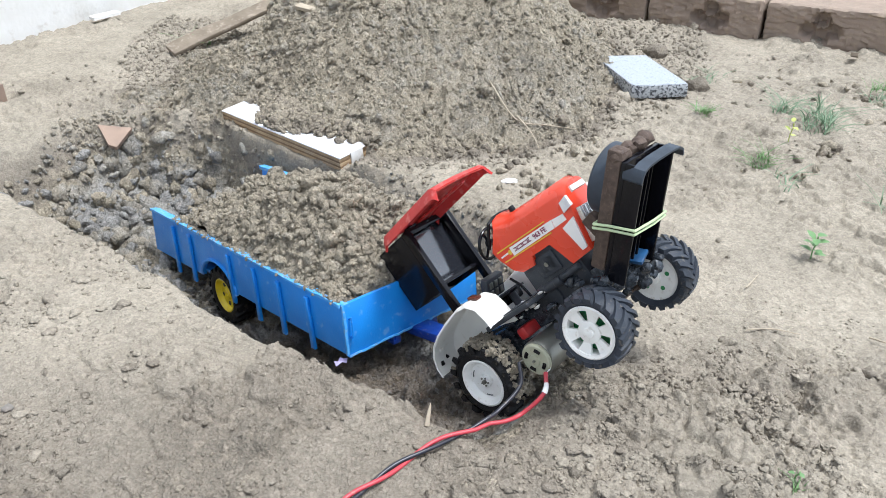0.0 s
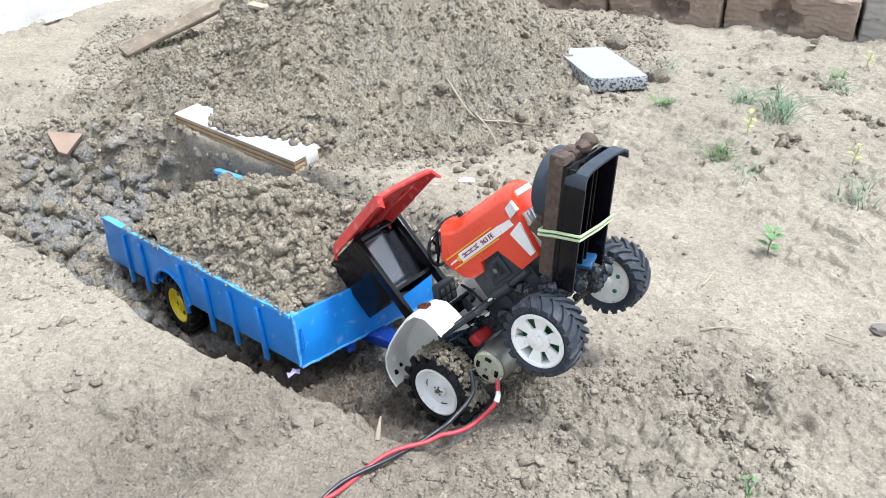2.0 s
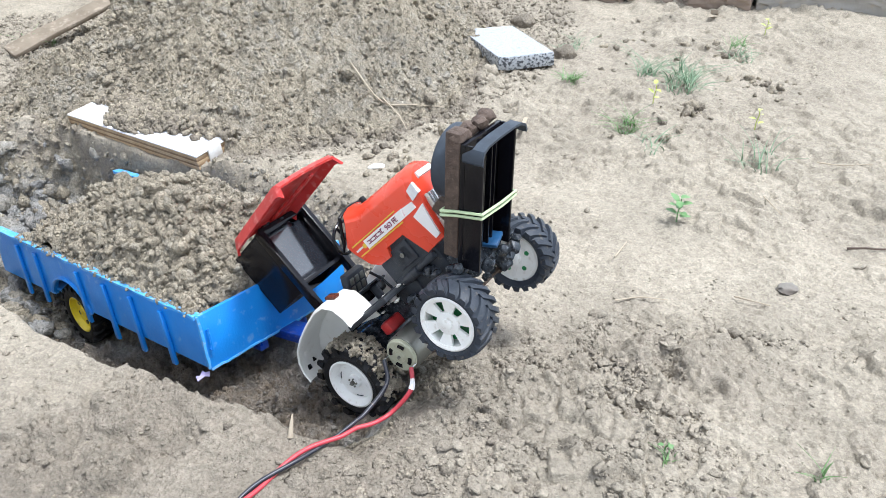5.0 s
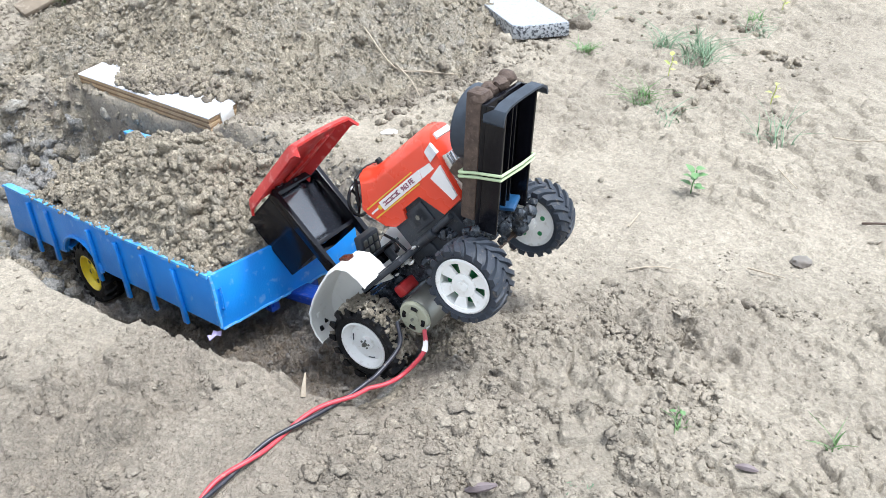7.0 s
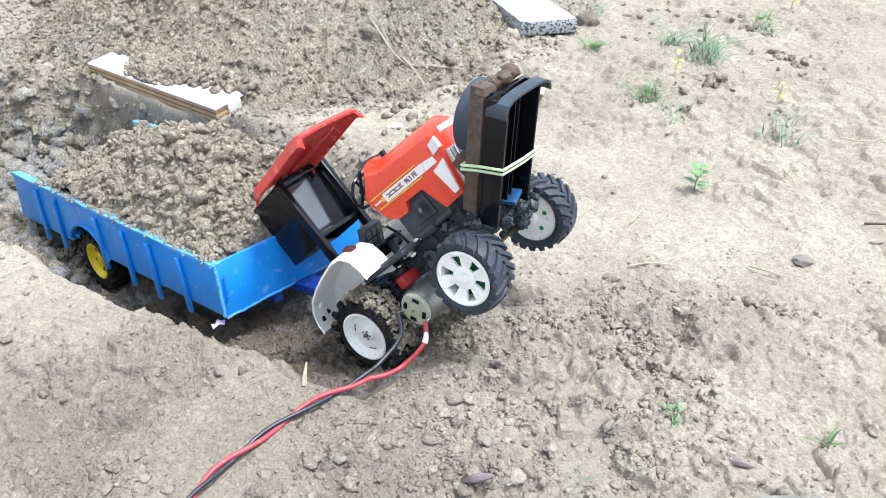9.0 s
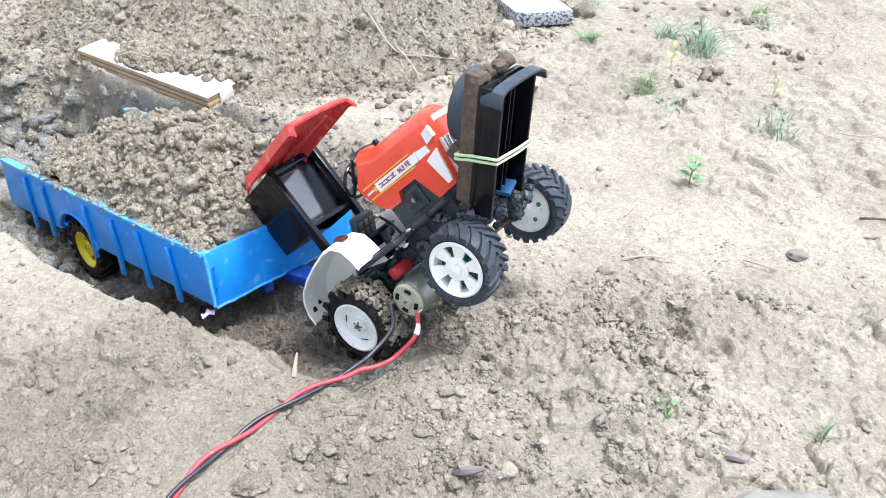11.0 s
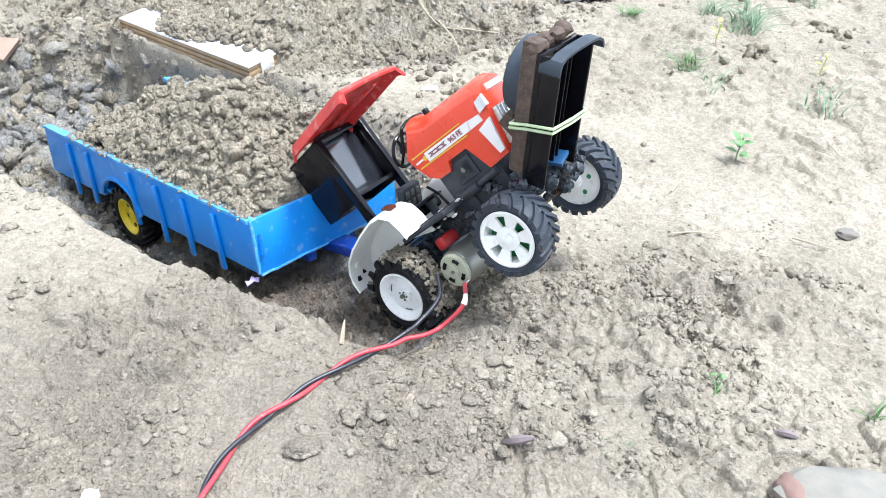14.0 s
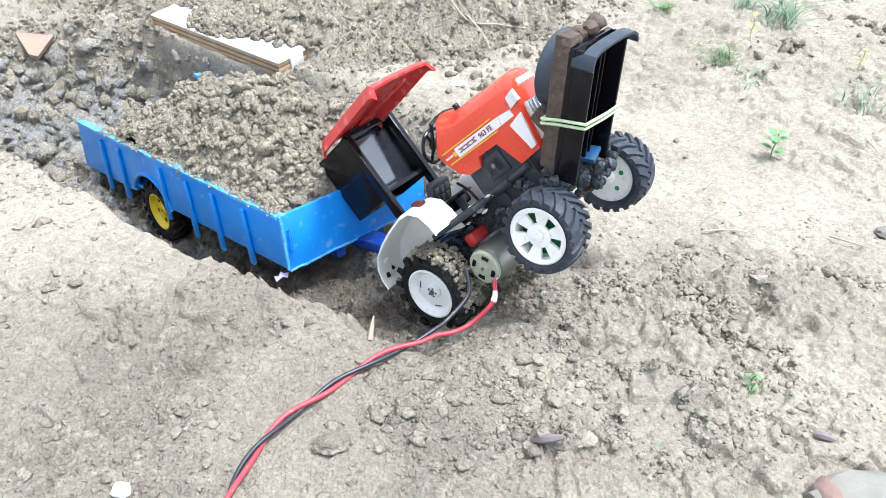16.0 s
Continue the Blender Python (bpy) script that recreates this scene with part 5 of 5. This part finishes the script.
def brick(a, b, high, mat, label, frog, deep=0.11, lean=0.0):
    """A block whose front foot runs from a to b."""
    a, b = Vector((*a, 0)), Vector((*b, 0))
    ln = (b - a).length - 0.006
    m = Matrix.Translation((a + b) / 2 + Vector((0, 0, -0.012))) @ pose(0, 0, 0, lean, 0, math.degrees(math.atan2(b.y - a.y, b.x - a.x)))
    bm = box(-ln / 2, ln / 2, 0, deep, 0, high + 0.012, 0.006)
    bmesh.ops.subdivide_edges(bm, edges=[e for e in bm.edges if e.calc_length() > 0.03], cuts=34, use_grid_fill=True)
    for v in bm.verts:
        if frog and v.co.y < 0.012:
            sink = max(ease(2.4 * (1.0 - math.hypot(v.co.x - frog - ox, v.co.z - oz) / 0.0165)) for ox, oz in ((-0.022, 0.040), (0.022, 0.042), (0.0, 0.060), (0.002, 0.030)))
            v.co.y += 0.024 * float(sink)
        k = 0.0032 * noise.noise(v.co * 170) + 0.0035 * noise.noise(v.co * 28 + a * 10) + 0.0015 * noise.noise(v.co * 90)
        v.co += Vector((0.4 * k, k, 0.6 * k))
    ob = part("brick" if frog else "cement_block", bm, mat, None, at=m)
    tagged(ob, label, "brick" if frog else "block", group="row of bricks along the yard" if frog else "")
    return ob


JOINTS = [(0.235, 1.885), (0.425, 1.742), (0.605, 1.592), (0.787, 1.462), (0.978, 1.332)]
for i, (a, b) in enumerate(zip(JOINTS, JOINTS[1:])):
    brick(a, b, 0.073, M_BRICK, "rough brown sun-baked brick with a pressed hollow", (0.0, 0.02, 0.012, -0.015)[i] + 0.001, lean=(0, 1, -1, 2)[i])
brick((0.982, 1.334), (1.22, 1.19), 0.085, M_BLOCK, "pale grey cement block at the end of the bricks", 0)
brick((1.225, 1.187), (1.45, 1.05), 0.075, M_BRICK, "rough brown sun-baked brick with a pressed hollow", 0.01)


def place(x, y, dz=0.0, rx=0, ry=0, rz=0):
    return pose(x, y, ground_z(x, y) + dz, rx, ry, rz)


# white laminated board half buried in the heap's foot
board = thing("plywood_board", pose(-0.080, 1.150, -0.006, 3, 0, -48.5), "white-faced plywood offcut half covered with soil", "board")
part("face_sheet", box(-0.145, 0.130, -0.024, 0.036, 0.0185, 0.0205, 0.0004), M_TILE, board, "dusty white laminate face")
for k, (m, z0) in enumerate(((M_PLY, 0.0), (M_PLYD, 0.004), (M_PLY, 0.0072), (M_PLYD, 0.0112), (M_PLY, 0.0145))):
    z1 = (0.004, 0.0072, 0.0112, 0.0145, 0.0185)[k]
    part("ply", box(-0.145, 0.130 - 0.0004 * k, -0.024 + 0.0003 * (k % 2), 0.036, z0, z1, 0.0003), m, board)
part("tape_patch", box(0.1285, 0.1312, -0.004, 0.018, 0.001, 0.0212, 0.0003), M_TAPE, board, "white tape over the end")
rng = np.random.default_rng(9)
px, py = rng.uniform(-0.145, 0.13, 2400), rng.uniform(-0.022, 0.046, 2400)
front = np.interp(px, [-0.145, -0.10, -0.075, -0.06, -0.02, 0.0, 0.03, 0.06, 0.09, 0.13], [0.030, 0.026, 0.004, -0.016, -0.019, -0.008, 0.004, 0.014, 0.020, 0.030]) + 0.006 * rng.standard_normal(2400)
px, py, front = px[py > front], py[py > front], front[py > front]
k = len(px)
sz = rng.uniform(0.0015, 0.0060, k)
pts = np.stack([px, py, 0.0205 + sz * 0.4 + 0.35 * np.minimum(py - front, 0.03)], 1) @ np.array(board.matrix_basis.to_3x3()).T + np.array(board.matrix_basis.translation)
clods("board_soil", pts, sz, rng.uniform(0.2, 0.42, k), "brown soil spilt over the white board", 31)

# granite offcut
slab = thing("granite_slab", pose(0.481, 1.262, 0.009, 0, 0, 0), "speckled grey granite offcut with a pale polished face", "stone slab")
turned = Matrix(((1, 0, 0, 0), (0, 0, 1, 0), (0, 1, 0, 0), (0, 0, 0, 1)))
CORNERS = [(-0.053, 0.079), (-0.034, -0.066), (-0.020, -0.074), (0.054, -0.078), (0.034, 0.066)]
for name, k, z0, z1, mat in (("slab_body", 1.0, 0.0, 0.021, M_GRANITE), ("polished_face", 0.985, 0.0208, 0.0216, M_POLISH)):
    bm = prism([(x * k, y * k) for x, y in CORNERS], z0, z1, 0.001 if k == 1 else 0)
    bmesh.ops.transform(bm, matrix=turned, verts=bm.verts[:])
    part(name, bm, mat, slab, "" if k == 1 else "pale polished face with dust", smooth=k == 1)

# old plank leaning into the heap
bm = bmesh.new()
box(-0.23, 0.27, -0.018, 0.018, -0.005, 0.005, 0.003, bm)
bmesh.ops.subdivide_edges(bm, edges=[e for e in bm.edges if e.calc_length() > 0.1], cuts=18, use_grid_fill=True)
for v in bm.verts:
    v.co += Vector((0, 0.004 * noise.noise(Vector((v.co.x * 14, 1, 0))), 0.004 * noise.noise(Vector((v.co.x * 11, 5, v.co.y * 20)))))
plank = part("old_plank", bm, M_WOOD, None, at=pose(-0.140, 1.685, 0.058, 14, -11, 34))
tagged(plank, "weathered grey-brown wooden plank leaning on the soil heap", "plank")

# small loose things


def stone(name, x, y, size, seed, mat, label, squash=(1, 0.8, 0.6), rz=0, category="stone", sink=0.2):
    bm = lump(bmesh.new(), (0, 0, 0), size, seed, 0.3, squash, 3)
    ob = tagged(part(name, bm, mat, None, at=place(x, y, size * squash[2] * (1 - 2 * sink) * 0.8, 0, 0, rz)), label, category)
    if mat is M_SOIL:
        ob.data.attributes.new("tone", "FLOAT", "POINT").data.foreach_set("value", np.full(len(ob.data.vertices), 0.2, dtype=np.float32))
    return ob


big = stone("stone", 0.358, 0.304, 0.035, 3, M_PALEROCK, "flat pale grey stone with a reddish end", (1.15, 0.75, 0.42), -12, sink=0.3)
part("red_end", lump(bmesh.new(), (-0.0300, 0.003, 0.0), 0.0130, 4, 0.2, (0.9, 1.25, 0.80), 3), M_REDSTONE, big, "reddish worn end")
stone("pebble", 0.536, 0.572, 0.0082, 5, M_ROCK, "small rounded brown pebble on dry earth", (1.2, 0.8, 0.7), -20)
stone("stone", 0.575, 1.235, 0.018, 8, M_SOIL, "earth-brown stone beside the granite slab", (1, 0.9, 0.8))
stone("stone", 0.560, 1.40, 0.018, 9, M_SOIL, "brown stone behind the granite slab", (1.2, 0.8, 0.8))
stone("pebble", -0.120, 0.408, 0.0065, 12, M_TAPE, "small white pebble on dry earth", (1, 0.8, 0.9))
stone("pebble", -0.305, 0.588, 0.0048, 13, M_ROCK, "small grey-brown pebble on dry earth", (1, 0.9, 0.8))
stone("clay_lump", 0.020, 0.422, 0.011, 14, M_SOIL, "lump of dry brown clay", (1.2, 0.8, 0.55))
stone("pebble", 0.208, 0.954, 0.0075, 15, M_TAPE, "pale limestone chip on dry earth", (1.4, 0.7, 0.5))


def stick(name, pts, r, mat, label, taper=None):
    pts = [(x, y, ground_z(x, y) + dz) for x, y, dz in pts]
    return tagged(part(name, tube(spline(pts, 5), r, 6, None, taper or (lambda t: 1 - 0.5 * t)), mat), label, "twig")


stick("twig", [(0.372, 0.602, 0.003), (0.395, 0.596, 0.004), (0.42, 0.589, 0.003)], 0.0009, M_STRAW, "thin pale dry stalk on the ground")
stick("twig", [(0.481, 0.575, 0.003), (0.490, 0.558, 0.004), (0.500, 0.546, 0.003)], 0.0010, M_STRAW, "short pale dry twig on bare earth")
stick("twig", [(0.600, 0.715, 0.003), (0.603, 0.698, 0.004), (0.601, 0.681, 0.003)], 0.0009, M_STRAW, "thin dry stalk bent on the ground")
stick("twig", [(0.40, 0.665, 0.003), (0.425, 0.690, 0.003)], 0.0010, M_STRAW, "thin dry stalk lying on bare earth")
stick("dark_twig", [(0.632, 0.613, 0.002), (0.645, 0.605, 0.004), (0.68, 0.600, 0.003), (0.72, 0.61, 0.002)], 0.0014, M_IRON, "dark curved twig on pale earth")
stick("root", [(0.215, 1.165, 0.006), (0.245, 1.105, 0.006), (0.285, 1.088, 0.005), (0.330, 1.086, 0.004)], 0.0014, M_STRAW, "pale dry root trailing from the heap")
stick("root", [(0.248, 1.105, 0.006), (0.262, 1.075, 0.006), (0.268, 1.05, 0.004)], 0.0012, M_STRAW, "thin dry root hanging from the heap")
stick("twig", [(0.708, 0.770, 0.003), (0.735, 0.758, 0.004), (0.764, 0.745, 0.003)], 0.0010, M_STRAW, "long straight dry stalk")
stick("dark_leaf", [(0.158, 0.401, 0.003), (0.166, 0.394, 0.005), (0.177, 0.388, 0.003)], 0.0035, M_DRYLEAF, "curled brown-violet dry leaf on earth", lambda t: max(0.2, math.sin(math.pi * (0.1 + 0.8 * t))))
stick("dark_leaf", [(0.344, 0.364, 0.002), (0.350, 0.360, 0.004), (0.357, 0.356, 0.002)], 0.0028, M_DRYLEAF, "small violet-brown dry leaf on earth", lambda t: max(0.2, math.sin(math.pi * (0.1 + 0.8 * t))))
stick("wood_chip", [(0.056, 0.521, 0.000), (0.059, 0.527, 0.012), (0.061, 0.532, 0.024)], 0.0024, M_STRAW, "pale wood splinter stuck in the rut's edge", lambda t: 1 - 0.75 * t)


def shard(name, m, pts, thick, mat, label):
    bm = bmesh.new()
    f = bm.faces.new([bm.verts.new((x, y, 0)) for x, y in pts])
    ex = bmesh.ops.extrude_face_region(bm, geom=[f])["geom"]
    bmesh.ops.translate(bm, vec=(0, 0, thick), verts=[v for v in ex if isinstance(v, bmesh.types.BMVert)])
    return tagged(part(name, bm, mat, None, at=m, smooth=False), label, "shard")


shard("clay_shard", place(-0.366, 1.243, 0.012, 30, 8, 5), [(-0.025, 0.018), (0.026, 0.014), (0.006, -0.024), (-0.006, -0.02)], 0.008, M_SHARD, "broken red clay tile in the pit")
shard("brick_bit", place(-0.60, 1.36, 0.004, 5, 0, 40), [(-0.03, -0.03), (0.035, -0.02), (0.02, 0.035), (-0.03, 0.03)], 0.03, M_SHARD, "orange-brown brick fragment beside the pit")
shard("wood_scrap", place(-0.052, 1.395, 0.012, 12, 5, -38), [(-0.024, -0.006), (0.024, -0.005), (0.022, 0.006), (-0.022, 0.007)], 0.006, M_STRAW, "pale wood offcut on the soil heap")
shard("wood_scrap", place(0.893, 1.318, 0.006, 0, 20, 52), [(-0.02, -0.006), (0.02, -0.004), (0.018, 0.006), (-0.018, 0.006)], 0.006, M_WOOD, "grey wood chip near the bricks")
shard("paper_scrap", Matrix.Translation(TRAILER @ Vector((-0.006, -0.092, -0.008))) @ pose(0, 0, 0, 10, -8, 30), [(-0.007, -0.003), (0.001, -0.002), (0.004, -0.006), (0.008, -0.001), (0.004, 0.001), (0.003, 0.005), (-0.002, 0.001), (-0.005, 0.004)], 0.0008, M_SCRAP, "crumpled lilac paper scrap under the trailer corner")
shard("straw_bit", place(0.415, 0.985, 0.003, 0, 0, 60), [(-0.02, -0.003), (0.02, -0.002), (0.02, 0.003), (-0.018, 0.003)], 0.001, M_STRAW, "flat pale straw on dry earth")
shard("white_scrap", place(-0.505, 1.82, 0.0, 0, 0, 40), [(-0.03, -0.012), (0.03, -0.01), (0.028, 0.012), (-0.03, 0.012)], 0.006, M_TAPE, "white plaster scrap by the wall")


# ---- plants ----


def grass(x, y, blades, tall, spread, mat, label, seed, name="grass_tuft"):
    rng = random.Random(seed)
    tuft = thing(name, pose(x, y, ground_z(x, y) - 0.002), label, "grass", group="grass tufts on the yard")
    bm = bmesh.new()
    for k in range(blades):
        a = rng.uniform(0, 2 * math.pi)
        r = spread * math.sqrt(rng.random())
        bx, by = r * math.cos(a), r * math.sin(a)
        bz = ground_z(x + bx, y + by) - ground_z(x, y)
        h = tall * rng.uniform(0.25, 0.85)
        lean, way = rng.uniform(0.2, 1.6) * h, rng.uniform(0, 2 * math.pi)
        w = rng.uniform(0.0005, 0.0011)
        side = Vector((-math.sin(way + 0.5), math.cos(way + 0.5), 0)) * w
        prev = None
        for i in range(6):
            t = i / 5
            c = Vector((bx + lean * t ** 1.8 * math.cos(way), by + lean * t ** 1.8 * math.sin(way), bz + h * (t - 0.22 * t * t)))
            k2 = 1 - t ** 2 * 0.95
            row = [bm.verts.new(c - side * k2), bm.verts.new(c + Vector((0, 0, 0.0004))), bm.verts.new(c + side * k2)]
            if prev:
                bm.faces.new((prev[0], prev[1], row[1], row[0]))
                bm.faces.new((prev[1], prev[2], row[2], row[1]))
            prev = row
    tagged(part("grass_clump", bm, mat, tuft), kind="stuff")
    return tuft


for i, (x, y, n, h, s, g, lab) in enumerate((
    (0.534, 1.115, 60, 0.028, 0.012, 0, "small dense green grass tuft"),
    (0.654, 1.102, 46, 0.060, 0.016, 1, "grey-green upright grass tuft with thin blades"),
    (0.677, 1.036, 80, 0.050, 0.024, 1, "grey-green spreading grass tuft"),
    (0.700, 1.068, 40, 0.052, 0.018, 1, "grey-green upright grass tuft with thin blades"),
    (0.540, 0.934, 44, 0.050, 0.013, 0, "upright green grass tuft"),
    (0.545, 0.880, 20, 0.036, 0.020, 1, "sparse thin grass on dry earth"),
    (0.648, 0.792, 26, 0.048, 0.024, 1, "sparse pale grass tuft"),
    (0.812, 1.105, 36, 0.032, 0.018, 1, "green grass tuft by a clod"),
    (0.835, 1.150, 30, 0.036, 0.016, 0, "green grass tuft by a clod"),
    (0.607, 1.278, 40, 0.022, 0.030, 1, "low grey-green grass on dry earth"),
    (0.325, 0.412, 10, 0.020, 0.006, 0, "tiny green sprout in dry earth"),
    (0.418, 0.360, 9, 0.030, 0.004, 0, "tiny green sprout in dry earth"),
    (0.233, 0.375, 16, 0.008, 0.012, 1, "flat tiny green seedlings"),
    (-0.305, 1.612, 7, 0.050, 0.006, 0, "few green blades under the plank"),
    (-0.262, 1.600, 6, 0.040, 0.006, 0, "few green blades under the plank"),
)):
    grass(x, y, n, h, s, M_GREYGRASS if g else M_GRASS, lab, i)


def weed(x, y, tall, leaves, size, label, seed, mat=M_LEAF):
    rng = random.Random(seed)
    plant = thing("weed", pose(x, y, ground_z(x, y) - 0.001), label, "plant")
    part("stem", tube([(0, 0, 0), (0.001, 0.001, tall * 0.4), (0.003, 0, tall * 0.75), (0.002, -0.001, tall)], 0.0007, 6), mat, plant)
    for k in range(leaves):
        a, z = k * 2.4 + rng.uniform(-0.3, 0.3), tall * (0.15 + 0.85 * (k + 1) / leaves)
        bm = bmesh.new()
        rows = []
        for i in range(6):
            t = i / 5
            w = size * 0.36 * math.sin(math.pi * min(1, 0.12 + 0.88 * t)) * (1 - 0.2 * t)
            c = Vector((0.002 + size * t, 0, 0.25 * size * t - 0.4 * size * t * t))
            rows.append([bm.verts.new(c + Vector((0, -w, 0.12 * w))), bm.verts.new(c), bm.verts.new(c + Vector((0, w, 0.12 * w)))])
        for p, q in zip(rows, rows[1:]):
            bm.faces.new((p[0], p[1], q[1], q[0]))
            bm.faces.new((p[1], p[2], q[2], q[1]))
        part("leaf", bm, mat, plant, at=pose(0.001, 0, z, 0, rng.uniform(-35, 5), math.degrees(a)))


weed(0.494, 0.712, 0.030, 9, 0.013, "small broad-leaved green weed in dry earth", 1)
weed(0.603, 0.985, 0.030, 4, 0.010, "thin yellow-green seedling in dry earth", 2, M_YELLOWLEAF)
weed(0.701, 0.888, 0.028, 4, 0.009, "thin yellow-green seedling in dry earth", 3, M_YELLOWLEAF)
weed(0.919, 1.202, 0.026, 4, 0.010, "thin yellow-green seedling in dry earth", 4, M_YELLOWLEAF)
weed(0.327, 0.418, 0.010, 3, 0.005, "tiny green seedling in dry earth", 5)

# ---- twisted supply cable ----
black_start = TRACTOR @ Vector((0.064 - 0.0125, -0.056, 0.0))
red_start = TRACTOR @ Vector((0.064 + 0.0085, -0.056, -0.0185))
LINE = [(0.095, 0.509), (0.064, 0.497), (0.035, 0.481), (0.010, 0.463), (-0.014, 0.445), (-0.033, 0.421), (-0.048, 0.390), (-0.056, 0.350), (-0.055, 0.29), (-0.03, 0.22), (0.0, 0.12), (0.02, 0.0)]
base = spline([(x, y, max(0.0, ground_z(x, y, False)) + 0.0055) for x, y in LINE], 14)


def strand(first, phase, r=0.0021):
    pts = [Vector(p) for p in first]
    for i, p in enumerate(base):
        a = phase + i * 0.16
        d = (base[min(i + 1, len(base) - 1)] - base[max(i - 1, 0)]).normalized()
        s = Vector((-d.y, d.x, 0)).normalized()
        pts.append(p + s * 0.0023 * math.cos(a) + Vector((0, 0, 0.0016 * math.sin(a))))
    return pts


cable = thing("power_cable", pose(0, 0, 0), "twisted red and black wire pair from the motor across the earth", "cable")
red_run = spline([red_start, red_start + Vector((-0.004, -0.014, -0.010)), (0.140, 0.524, 0.004), (0.124, 0.517, 0.003), (0.108, 0.5135, 0.005)], 10)
black_run = spline([black_start, black_start + Vector((-0.002, -0.016, -0.012)), (0.119, 0.525, 0.009), (0.106, 0.516, 0.008)], 10)
part("red_wire", tube(strand(red_run, 0.4), 0.0019, 10), M_REDWIRE, cable, "red insulated wire")
part("black_wire", tube(strand(black_run, 0.4 + math.pi), 0.0018, 10), M_BLACKWIRE, cable, "black insulated wire")
part("tape_joint", tube(red_run[3:11], 0.0026, 10, None, lambda t: 0.6 + 0.4 * t), M_TAPE, cable, "white tape round the soldered joint")
